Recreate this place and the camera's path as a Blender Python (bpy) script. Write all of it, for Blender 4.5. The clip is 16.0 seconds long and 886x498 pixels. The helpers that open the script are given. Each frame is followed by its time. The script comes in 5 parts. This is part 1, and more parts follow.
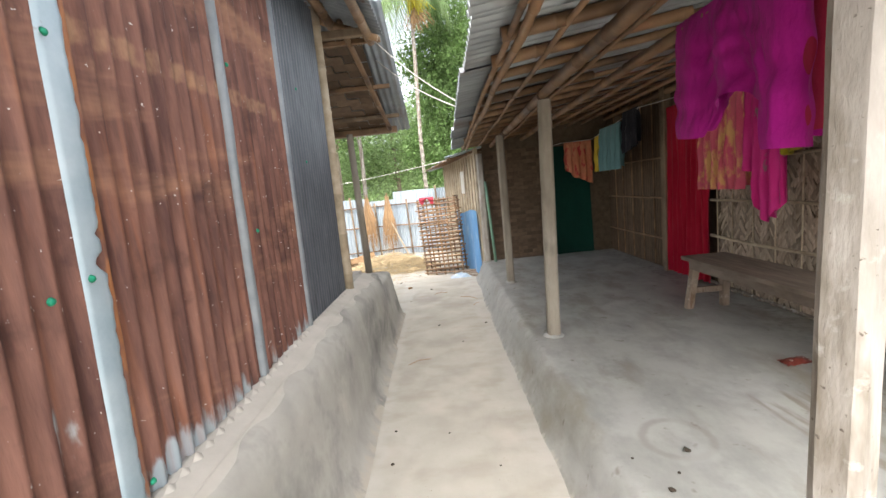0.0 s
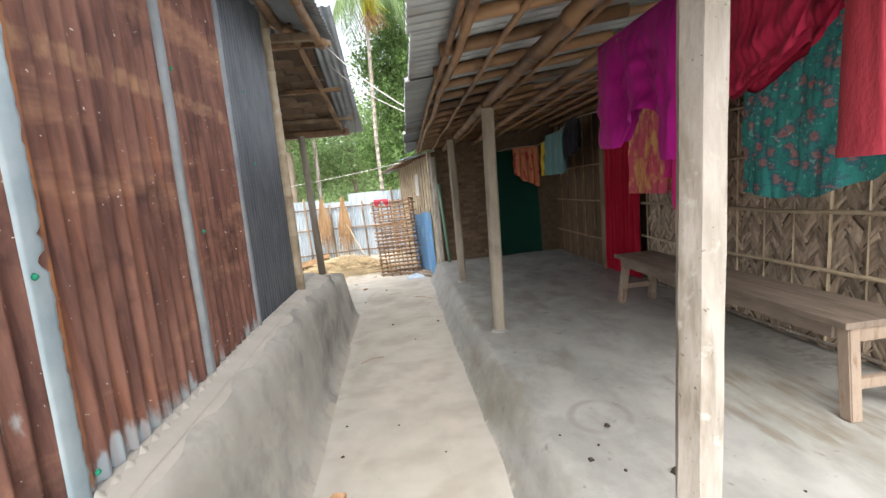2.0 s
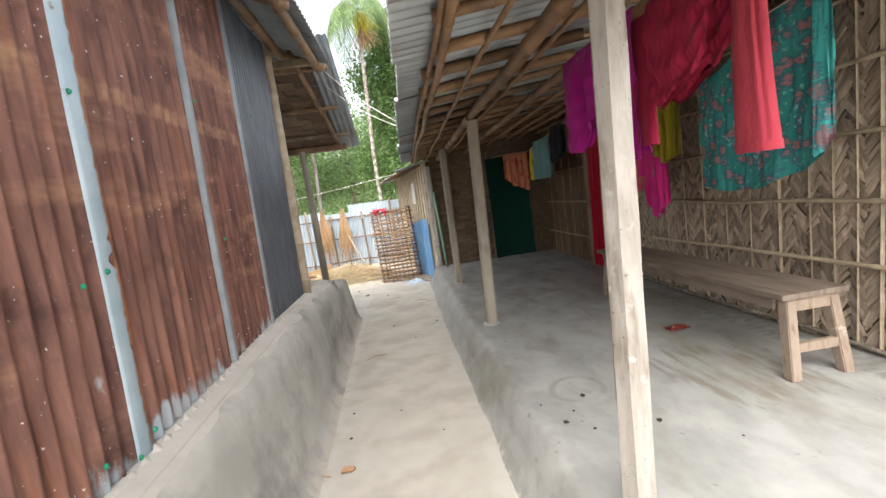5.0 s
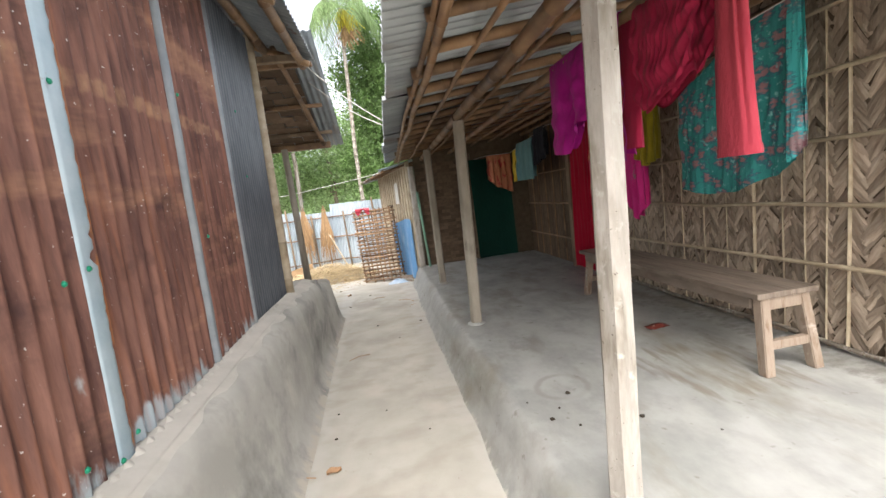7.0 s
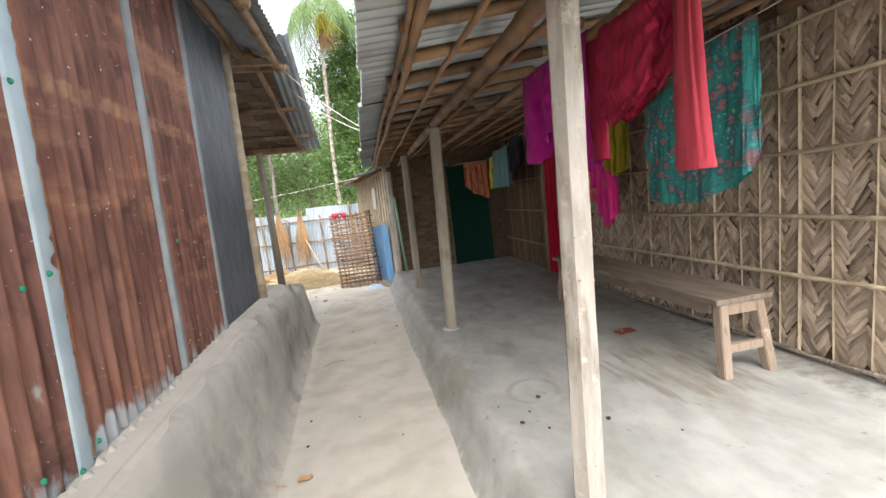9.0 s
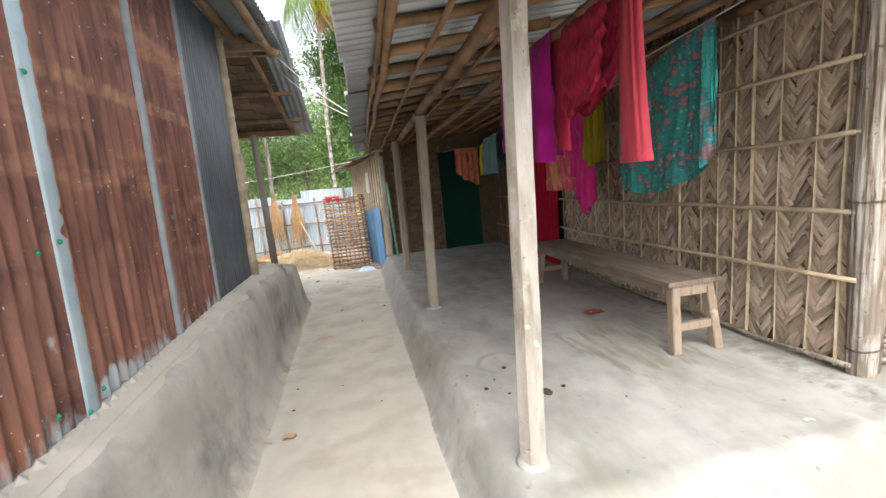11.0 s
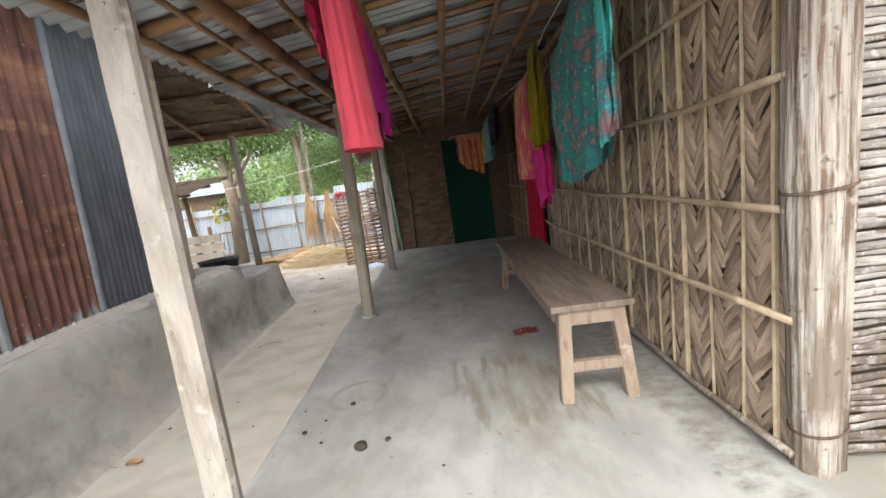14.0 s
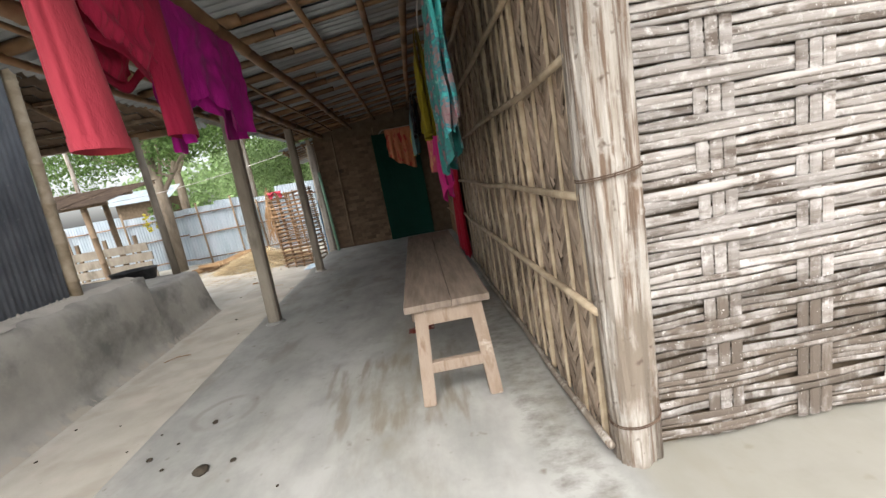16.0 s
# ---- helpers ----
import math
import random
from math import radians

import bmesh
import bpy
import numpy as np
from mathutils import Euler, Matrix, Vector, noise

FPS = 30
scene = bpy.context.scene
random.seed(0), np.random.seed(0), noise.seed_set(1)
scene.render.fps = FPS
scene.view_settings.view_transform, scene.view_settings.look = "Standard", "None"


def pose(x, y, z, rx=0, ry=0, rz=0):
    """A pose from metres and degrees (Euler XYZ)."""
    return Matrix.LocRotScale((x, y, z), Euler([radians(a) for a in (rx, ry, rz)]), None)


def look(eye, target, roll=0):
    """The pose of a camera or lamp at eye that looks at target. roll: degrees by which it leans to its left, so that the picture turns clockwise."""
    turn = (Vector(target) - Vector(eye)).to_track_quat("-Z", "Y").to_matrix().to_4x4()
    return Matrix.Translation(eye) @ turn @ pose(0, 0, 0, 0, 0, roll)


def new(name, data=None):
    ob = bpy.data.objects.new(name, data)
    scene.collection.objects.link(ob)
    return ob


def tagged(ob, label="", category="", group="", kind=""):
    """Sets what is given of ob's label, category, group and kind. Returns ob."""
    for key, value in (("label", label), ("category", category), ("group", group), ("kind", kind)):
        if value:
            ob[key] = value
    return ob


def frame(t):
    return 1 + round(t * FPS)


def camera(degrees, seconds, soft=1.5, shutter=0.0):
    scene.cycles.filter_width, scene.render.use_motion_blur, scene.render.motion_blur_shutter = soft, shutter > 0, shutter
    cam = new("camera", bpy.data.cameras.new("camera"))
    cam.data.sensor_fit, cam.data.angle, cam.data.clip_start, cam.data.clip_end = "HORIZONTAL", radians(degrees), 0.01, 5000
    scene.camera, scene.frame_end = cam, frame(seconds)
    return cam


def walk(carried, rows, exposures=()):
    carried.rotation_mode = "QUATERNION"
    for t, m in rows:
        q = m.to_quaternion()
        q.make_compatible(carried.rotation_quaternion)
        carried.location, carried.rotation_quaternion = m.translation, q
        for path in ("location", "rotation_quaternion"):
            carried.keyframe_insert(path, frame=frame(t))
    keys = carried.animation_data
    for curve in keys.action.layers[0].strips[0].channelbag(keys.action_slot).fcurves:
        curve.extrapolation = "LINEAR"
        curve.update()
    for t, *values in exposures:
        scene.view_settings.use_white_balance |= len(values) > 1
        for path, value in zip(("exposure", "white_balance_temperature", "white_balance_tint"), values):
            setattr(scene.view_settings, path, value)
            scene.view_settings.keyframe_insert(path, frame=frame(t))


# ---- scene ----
cam = camera(94.5, 16.0)
PATH = [
    (0, (0.032, -0.055, 1.482), (-0.012, 1.924, 1.199), -5.9),
    (0.5, (0.012, -0.042, 1.477), (0.054, 1.934, 1.172), -5.8),
    (1, (0.015, -0.045, 1.472), (0.117, 1.928, 1.159), -5.4),
    (1.5, (0.056, -0.076, 1.485), (0.198, 1.895, 1.177), -5.1),
    (2, (0.104, -0.192, 1.48), (0.259, 1.78, 1.187), -5.5),
    (2.5, (0.162, -0.36, 1.449), (0.337, 1.609, 1.145), -6.3),
    (3, (0.193, -0.453, 1.436), (0.395, 1.516, 1.146), -7.1),
    (3.5, (0.187, -0.465, 1.449), (0.399, 1.505, 1.178), -7.7),
    (4, (0.171, -0.474, 1.453), (0.358, 1.501, 1.202), -8.0),
    (4.5, (0.155, -0.497, 1.451), (0.308, 1.482, 1.201), -7.8),
    (7, (0.097, -0.5, 1.449), (0.344, 1.468, 1.189), -7.1),
    (7.5, (0.12, -0.529, 1.453), (0.423, 1.433, 1.21), -7.1),
    (8, (0.118, -0.524, 1.448), (0.438, 1.435, 1.205), -7.0),
    (10.5, (0.121, -0.661, 1.467), (0.517, 1.279, 1.185), -5.3),
    (11, (0.211, -0.75, 1.44), (0.568, 1.192, 1.125), -5.1),
    (11.5, (0.372, -0.679, 1.41), (0.721, 1.257, 1.048), -4.9),
    (12, (0.549, -0.549, 1.412), (0.83, 1.395, 1.033), -5.7),
    (12.5, (0.786, -0.527, 1.394), (1.002, 1.427, 1.027), -6.4),
    (13, (1.111, -0.539, 1.381), (1.276, 1.414, 0.98), -6.6),
    (13.5, (1.37, -0.452, 1.332), (1.475, 1.517, 0.998), -6.8),
    (14, (1.599, -0.387, 1.341), (1.544, 1.585, 1.014), -7.6),
    (14.5, (1.834, -0.452, 1.307), (1.733, 1.519, 0.985), -8.1),
    (15, (1.99, -0.421, 1.306), (1.919, 1.552, 0.985), -9.0),
    (15.5, (2.052, -0.335, 1.275), (2.049, 1.63, 0.906), -9.7),
    (16, (2.139, -0.305, 1.268), (2.221, 1.657, 0.889), -10.0),
]
walk(cam, [(t, look(eye, target, roll)) for t, eye, target, roll in PATH], exposures=[(0.0, 2.0), (3.0, 1.82), (8.0, 1.82), (11.0, 1.70), (13.0, 1.66), (14.0, 1.58), (16.0, 1.42)])

# ---- world, sun, exposure ----
world = bpy.data.worlds.new("sky")
scene.world = world
world.use_nodes = True
wn, wl = world.node_tree.nodes, world.node_tree.links
wbg = wn["Background"]
sky = wn.new("ShaderNodeTexSky")
sky.sky_type = "NISHITA"
sky.sun_disc = False
sky.sun_elevation = radians(51)
sky.sun_rotation = radians(188)
sky.dust_density = 4.0
whiten = wn.new("ShaderNodeHueSaturation")
whiten.inputs["Saturation"].default_value = 0.3
wl.new(sky.outputs["Color"], whiten.inputs["Color"])
wl.new(whiten.outputs["Color"], wbg.inputs["Color"])
wbg.inputs["Strength"].default_value = 0.15
sun_data = bpy.data.lights.new("sun", "SUN")
sun_data.energy, sun_data.angle, sun_data.color = 1.0, radians(60), (1.0, 0.97, 0.92)
sun = new("sun", sun_data)
sun.matrix_world = look((0, 0, 0), (0.9, 6.2, -7.9))

# ---- materials ----


def mat(name, c1, c2, scale=8.0, rough=0.85, c3=None, s3=1.5, t3=(0.55, 0.7), bump=0.3, bscale=60.0, stretch=(1, 1, 1), metal=0.0, rand=0.0, island=0.0,
        spec=0.3, stretch3=None, c4=None, s4=12.0, t4=(0.62, 0.66), depth=0.004, c5=None, s5=70.0, t5=(0.70, 0.72), low=None, low_z=(1.05, 0.72), bands=(), band_color=(0.42, 0.26, 0.14)):
    m = bpy.data.materials.new(name)
    m.use_nodes = True
    n, l = m.node_tree.nodes, m.node_tree.links
    bsdf = n["Principled BSDF"]
    bsdf.inputs["Metallic"].default_value = metal
    bsdf.inputs["Specular IOR Level"].default_value = spec
    co = n.new("ShaderNodeTexCoord")
    shift = None
    if rand or island:
        info = n.new("ShaderNodeNewGeometry") if island else n.new("ShaderNodeObjectInfo")
        shift = info.outputs["Random Per Island"] if island else info.outputs["Random"]

    def noise_at(sc, st, detail=5.0):
        mp = n.new("ShaderNodeMapping")
        mp.inputs["Scale"].default_value = st
        l.new(co.outputs["Object"], mp.inputs["Vector"])
        if shift:
            mul = n.new("ShaderNodeVectorMath")
            mul.operation = "SCALE"
            mul.inputs[0].default_value = (7.0, 11.0, 5.0)
            l.new(shift, mul.inputs["Scale"])
            l.new(mul.outputs["Vector"], mp.inputs["Location"])
        tex = n.new("ShaderNodeTexNoise")
        tex.inputs["Scale"].default_value = sc
        tex.inputs["Detail"].default_value = detail
        tex.inputs["Roughness"].default_value = 0.62
        l.new(mp.outputs["Vector"], tex.inputs["Vector"])
        return tex.outputs["Fac"]

    def ramp(fac, lo, hi):
        r = n.new("ShaderNodeMapRange")
        r.inputs["From Min"].default_value, r.inputs["From Max"].default_value = lo, hi
        l.new(fac, r.inputs["Value"])
        return r.outputs["Result"]

    def mix(fac, a, b):
        x = n.new("ShaderNodeMix")
        x.data_type = "RGBA"
        l.new(fac, x.inputs["Factor"])
        for sock, v in ((x.inputs["A"], a), (x.inputs["B"], b)):
            if isinstance(v, tuple):
                sock.default_value = (*v, 1)
            else:
                l.new(v, sock)
        return x.outputs["Result"]

    col = mix(ramp(noise_at(scale, stretch), 0.33, 0.67), c1, c2)
    if c3:
        col = mix(ramp(noise_at(s3, stretch3 or stretch), *t3), col, c3)
    if c4:
        col = mix(ramp(noise_at(s4, (1, 1, 1)), *t4), col, c4)
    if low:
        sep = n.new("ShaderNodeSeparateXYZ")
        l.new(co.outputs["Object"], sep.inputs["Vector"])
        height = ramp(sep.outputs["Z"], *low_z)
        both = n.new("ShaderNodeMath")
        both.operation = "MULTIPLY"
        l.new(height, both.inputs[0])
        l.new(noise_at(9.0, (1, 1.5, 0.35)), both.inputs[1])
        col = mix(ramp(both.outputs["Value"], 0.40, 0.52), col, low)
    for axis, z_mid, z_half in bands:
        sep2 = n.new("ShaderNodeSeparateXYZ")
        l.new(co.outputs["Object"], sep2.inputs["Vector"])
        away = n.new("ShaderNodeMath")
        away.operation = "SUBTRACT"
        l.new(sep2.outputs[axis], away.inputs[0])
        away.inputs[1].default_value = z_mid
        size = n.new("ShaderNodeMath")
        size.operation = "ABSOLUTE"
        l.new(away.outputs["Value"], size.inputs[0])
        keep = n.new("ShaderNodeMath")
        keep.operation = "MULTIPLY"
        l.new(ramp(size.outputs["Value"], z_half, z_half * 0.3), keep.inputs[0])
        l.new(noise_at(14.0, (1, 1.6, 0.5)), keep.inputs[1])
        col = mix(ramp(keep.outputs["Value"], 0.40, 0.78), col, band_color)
    if c5:
        col = mix(ramp(noise_at(s5, (1, 1, 1), 2.0), *t5), col, c5)
    if shift:
        hsv = n.new("ShaderNodeHueSaturation")
        val = n.new("ShaderNodeMapRange")
        amt = rand or island
        val.inputs["To Min"].default_value, val.inputs["To Max"].default_value = 1 - amt, 1 + amt
        l.new(shift, val.inputs["Value"])
        l.new(val.outputs["Result"], hsv.inputs["Value"])
        l.new(col, hsv.inputs["Color"])
        col = hsv.outputs["Color"]
    l.new(col, bsdf.inputs["Base Color"])
    rr = n.new("ShaderNodeMapRange")
    rr.inputs["To Min"].default_value, rr.inputs["To Max"].default_value = max(rough - 0.12, 0.05), min(rough + 0.12, 1.0)
    l.new(noise_at(scale * 2.3, stretch, 3.0), rr.inputs["Value"])
    l.new(rr.outputs["Result"], bsdf.inputs["Roughness"])
    if bump:
        bp = n.new("ShaderNodeBump")
        bp.inputs["Strength"].default_value, bp.inputs["Distance"].default_value = bump, depth
        l.new(noise_at(bscale, stretch, 4.0), bp.inputs["Height"])
        l.new(bp.outputs["Normal"], bsdf.inputs["Normal"])
    return m


RUST = mat("rusty_tin", (0.085, 0.038, 0.031), (0.24, 0.115, 0.084), 10.0, 0.7, c3=(0.34, 0.18, 0.11), s3=1.5, t3=(0.54, 0.72), stretch=(1, 2.2, 0.22),
           stretch3=(1, 0.55, 2.4), c4=(0.06, 0.028, 0.024), s4=4.0, t4=(0.54, 0.72), bump=0.35, bscale=60, spec=0.3, c5=(0.62, 0.58, 0.54), s5=60.0, t5=(0.715, 0.74),
           low=(0.30, 0.33, 0.34), bands=(("Z", 1.985, 0.085),), band_color=(0.36, 0.21, 0.12))
ZINC = mat("weathered_zinc", (0.33, 0.42, 0.47), (0.45, 0.53, 0.57), 6.0, 0.55, c3=(0.22, 0.12, 0.08), s3=7.0, t3=(0.66, 0.72), bump=0.15, metal=0.25, spec=0.4)
DULL = mat("dull_grey_tin", (0.20, 0.22, 0.24), (0.30, 0.32, 0.33), 6.0, 0.55, c3=(0.15, 0.08, 0.06), s3=5.0, t3=(0.62, 0.7), bump=0.15, metal=0.2)
TAR = mat("tarred_tin", (0.07, 0.077, 0.088), (0.125, 0.133, 0.147), 9.0, 0.5, c3=(0.15, 0.16, 0.17), s3=2.5, t3=(0.55, 0.8), stretch=(1, 1, 0.4), bump=0.3, c4=(0.22, 0.22, 0.21),
          s4=60, t4=(0.655, 0.69))
ROOF_TIN = mat("roof_tin", (0.21, 0.23, 0.24), (0.36, 0.385, 0.395), 3.0, 0.42, c3=(0.20, 0.17, 0.15), s3=2.0, t3=(0.56, 0.70), stretch=(0.4, 1, 1), bump=0.1, metal=0.4, spec=0.5)
FENCE_TIN = mat("pale_fence_tin", (0.31, 0.37, 0.42), (0.43, 0.48, 0.53), 3.0, 0.5, c3=(0.27, 0.25, 0.24), s3=2.0, t3=(0.62, 0.75), stretch=(1, 1, 0.3), bump=0.1, metal=0.2)
CEMENT = mat("smoothed_cement", (0.32, 0.305, 0.275), (0.42, 0.40, 0.36), 3.2, 0.85, c3=(0.20, 0.195, 0.18), s3=2.0, t3=(0.5, 0.68), bump=0.35, bscale=25, c4=(0.46, 0.43, 0.38), s4=2.6,
             t4=(0.6, 0.75), low=(0.42, 0.38, 0.325), low_z=(0.15, -0.03))
CEMENT_LIGHT = mat("pale_cement_band", (0.40, 0.375, 0.33), (0.48, 0.45, 0.40), 5.0, 0.9, c3=(0.36, 0.34, 0.30), s3=2.0, bump=0.35, bscale=30)
# band_color: darker band along the foot of the mat wall
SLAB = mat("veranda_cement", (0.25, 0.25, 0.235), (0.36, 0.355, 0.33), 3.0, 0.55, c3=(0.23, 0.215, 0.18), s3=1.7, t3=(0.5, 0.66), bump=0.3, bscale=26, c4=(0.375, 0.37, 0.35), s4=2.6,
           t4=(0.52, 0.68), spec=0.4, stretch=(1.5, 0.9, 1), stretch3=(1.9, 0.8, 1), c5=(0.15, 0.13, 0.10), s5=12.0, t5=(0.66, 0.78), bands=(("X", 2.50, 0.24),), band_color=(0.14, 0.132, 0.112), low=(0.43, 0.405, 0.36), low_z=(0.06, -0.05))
EARTH = mat("trodden_earth", (0.37, 0.345, 0.297), (0.455, 0.43, 0.375), 2.2, 0.95, c3=(0.31, 0.28, 0.24), s3=1.2, t3=(0.5, 0.72), bump=0.5, bscale=30, c4=(0.27, 0.24, 0.20), s4=40, t4=(0.68, 0.74), c5=(0.50, 0.46, 0.40), s5=2.5, t5=(0.5, 0.8))
POST = mat("concrete_post", (0.28, 0.252, 0.22), (0.42, 0.388, 0.35), 11.0, 0.88, c3=(0.16, 0.135, 0.10), s3=4.5, t3=(0.53, 0.68), stretch=(1.4, 1.4, 0.35), bump=0.8, bscale=45, c4=(0.43, 0.41, 0.37), s4=13,
           t4=(0.57, 0.68), c5=(0.12, 0.10, 0.08), s5=55, t5=(0.69, 0.74))
POST_DARK = mat("stained_concrete_post", (0.22, 0.19, 0.15), (0.31, 0.275, 0.225), 9.0, 0.88, c3=(0.14, 0.12, 0.095), s3=4.0, stretch=(1, 1, 0.35), bump=0.4, bscale=40)
BAMBOO = mat("brown_bamboo", (0.165, 0.092, 0.046), (0.285, 0.17, 0.088), 12.0, 0.5, c3=(0.07, 0.042, 0.026), s3=5.0, t3=(0.52, 0.68), stretch=(0.5, 0.5, 0.5), bump=0.25, rand=0.3, spec=0.4)
BAMBOO_PALE = mat("pale_split_bamboo", (0.32, 0.25, 0.165), (0.45, 0.37, 0.265), 14.0, 0.6, c3=(0.20, 0.15, 0.10), s3=5.0, t3=(0.6, 0.75), bump=0.2, rand=0.18, spec=0.4)
# low makes these two bamboos darker towards the bottom, broken up by noise
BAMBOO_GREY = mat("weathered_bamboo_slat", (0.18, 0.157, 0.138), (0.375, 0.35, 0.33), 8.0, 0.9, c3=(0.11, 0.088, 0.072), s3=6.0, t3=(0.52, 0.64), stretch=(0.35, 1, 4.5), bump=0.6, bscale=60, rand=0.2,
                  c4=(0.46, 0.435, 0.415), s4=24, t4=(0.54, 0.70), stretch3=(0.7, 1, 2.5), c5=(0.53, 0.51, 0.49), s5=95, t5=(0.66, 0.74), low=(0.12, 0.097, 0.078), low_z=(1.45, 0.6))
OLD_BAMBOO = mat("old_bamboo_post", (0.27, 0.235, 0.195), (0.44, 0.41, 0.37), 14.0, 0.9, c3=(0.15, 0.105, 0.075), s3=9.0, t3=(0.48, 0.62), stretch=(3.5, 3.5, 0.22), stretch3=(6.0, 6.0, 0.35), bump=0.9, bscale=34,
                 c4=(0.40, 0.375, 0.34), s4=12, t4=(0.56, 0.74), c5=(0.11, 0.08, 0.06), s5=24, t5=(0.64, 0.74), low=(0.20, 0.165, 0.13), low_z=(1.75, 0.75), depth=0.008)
MAT_STRIP = mat("mat_strip", (0.27, 0.205, 0.15), (0.44, 0.355, 0.275), 14.0, 0.75, c3=(0.11, 0.078, 0.05), s3=6.0, t3=(0.55, 0.7), stretch=(1, 3, 0.5), bump=0.35, rand=0.38)
MAT_STRIP_ALL = mat("mat_strip_far", (0.27, 0.205, 0.15), (0.44, 0.355, 0.275), 14.0, 0.75, c3=(0.11, 0.078, 0.05), s3=6.0, t3=(0.55, 0.7), stretch=(1, 3, 0.5), bump=0.35, island=0.38)
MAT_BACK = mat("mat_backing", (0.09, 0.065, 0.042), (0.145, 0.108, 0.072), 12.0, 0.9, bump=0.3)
MAT_DARK = mat("dark_brown_mat", (0.10, 0.066, 0.042), (0.165, 0.112, 0.072), 10.0, 0.8, c3=(0.09, 0.06, 0.04), s3=2.0, bump=0.35, island=0.3)
WOOD = mat("worn_bench_wood", (0.13, 0.10, 0.078), (0.225, 0.18, 0.142), 9.0, 0.62, c3=(0.12, 0.09, 0.065), s3=4.0, t3=(0.56, 0.7), stretch=(4, 0.4, 1), bump=0.35, bscale=40)
WOOD_LEG = mat("bare_bench_leg", (0.23, 0.17, 0.125), (0.33, 0.265, 0.21), 9.0, 0.75, c3=(0.17, 0.11, 0.07), s3=9.0, t3=(0.52, 0.66), c4=(0.42, 0.36, 0.30), s4=14, t4=(0.6, 0.7), stretch=(2, 2, 0.5), bump=0.3)
OLD_WOOD = mat("old_wood", (0.16, 0.115, 0.075), (0.26, 0.19, 0.125), 9.0, 0.8, c3=(0.09, 0.065, 0.045), s3=4.0, stretch=(1, 1, 0.4), bump=0.4, rand=0.15)
SHED_TIN = mat("dark_rusted_tin", (0.05, 0.036, 0.028), (0.09, 0.065, 0.048), 6.0, 0.95, c3=(0.03, 0.024, 0.02), s3=3.0, bump=0.2, spec=0.1)
PALE_WALL = mat("pale_mud_wall", (0.40, 0.33, 0.24), (0.50, 0.43, 0.33), 5.0, 0.9, c3=(0.28, 0.22, 0.15), s3=3.0, bump=0.4)
WIRE = mat("rope", (0.45, 0.43, 0.40), (0.55, 0.53, 0.5), 20.0, 0.8, bump=0.0)
RUSTWIRE = mat("rusty_wire", (0.08, 0.05, 0.035), (0.12, 0.08, 0.055), 20.0, 0.8, bump=0.0)
GREEN_CAP = mat("green_washer", (0.01, 0.20, 0.11), (0.02, 0.27, 0.15), 30.0, 0.5, bump=0.0)
BARK = mat("bark", (0.17, 0.135, 0.10), (0.26, 0.22, 0.17), 9.0, 0.95, c3=(0.10, 0.085, 0.065), s3=4.0, stretch=(1, 1, 0.3), bump=0.7, bscale=20, depth=0.02)


def calc(m, op, a, b=0.0):
    """A math node; a and b are numbers or sockets."""
    x = m.node_tree.nodes.new("ShaderNodeMath")
    x.operation = op
    for sock, v in zip(x.inputs, (a, b)):
        if isinstance(v, (int, float)):
            sock.default_value = v
        else:
            m.node_tree.links.new(v, sock)
    return x.outputs["Value"]


def ease(m, v, lo, hi):
    r = m.node_tree.nodes.new("ShaderNodeMapRange")
    r.interpolation_type = "SMOOTHSTEP"
    r.inputs["From Min"].default_value, r.inputs["From Max"].default_value = lo, hi
    m.node_tree.links.new(v, r.inputs["Value"])
    return r.outputs["Result"]


def place(m, stretch=(1, 1, 1)):
    n, l = m.node_tree.nodes, m.node_tree.links
    co, mp = n.new("ShaderNodeTexCoord"), n.new("ShaderNodeMapping")
    mp.inputs["Scale"].default_value = stretch
    l.new(co.outputs["Object"], mp.inputs["Vector"])
    return mp.outputs["Vector"]


def axes(m):
    sep = m.node_tree.nodes.new("ShaderNodeSeparateXYZ")
    m.node_tree.links.new(place(m), sep.inputs["Vector"])
    return sep.outputs["X"], sep.outputs["Y"], sep.outputs["Z"]


def grain(m, scale, stretch=(1, 1, 1), detail=5.0):
    tex = m.node_tree.nodes.new("ShaderNodeTexNoise")
    tex.inputs["Scale"].default_value, tex.inputs["Detail"].default_value = scale, detail
    m.node_tree.links.new(place(m, stretch), tex.inputs["Vector"])
    return tex.outputs["Fac"]


def overlay(m, color, fac):
    """Lays a stain or bare patch of one colour over the material where fac is 1."""
    n, l = m.node_tree.nodes, m.node_tree.links
    base = n["Principled BSDF"].inputs["Base Color"]
    x = n.new("ShaderNodeMix")
    x.data_type = "RGBA"
    l.new(fac, x.inputs["Factor"])
    l.new(base.links[0].from_socket, x.inputs["A"])
    x.inputs["B"].default_value = (*color, 1)
    l.new(x.outputs["Result"], base)


# bare zinc tongues at the foot of the rusty sheets, following the waves
ax, ay, az = axes(RUST)
wave = calc(RUST, "POWER", calc(RUST, "ABSOLUTE", calc(RUST, "COSINE", calc(RUST, "MULTIPLY", calc(RUST, "SUBTRACT", ay, 0.892), math.pi / 0.0667))), 0.7)
reach = calc(RUST, "MULTIPLY", ease(RUST, calc(RUST, "ABSOLUTE", calc(RUST, "SUBTRACT", ay, 1.10)), 0.20, 0.06), calc(RUST, "ADD", calc(RUST, "MULTIPLY", grain(RUST, 16.0, (1, 1, 0.3)), 0.30), -0.02))
tongue = calc(RUST, "SUBTRACT", calc(RUST, "ADD", calc(RUST, "MULTIPLY", reach, calc(RUST, "ADD", calc(RUST, "MULTIPLY", wave, 0.7), 0.3)), 0.70), az)
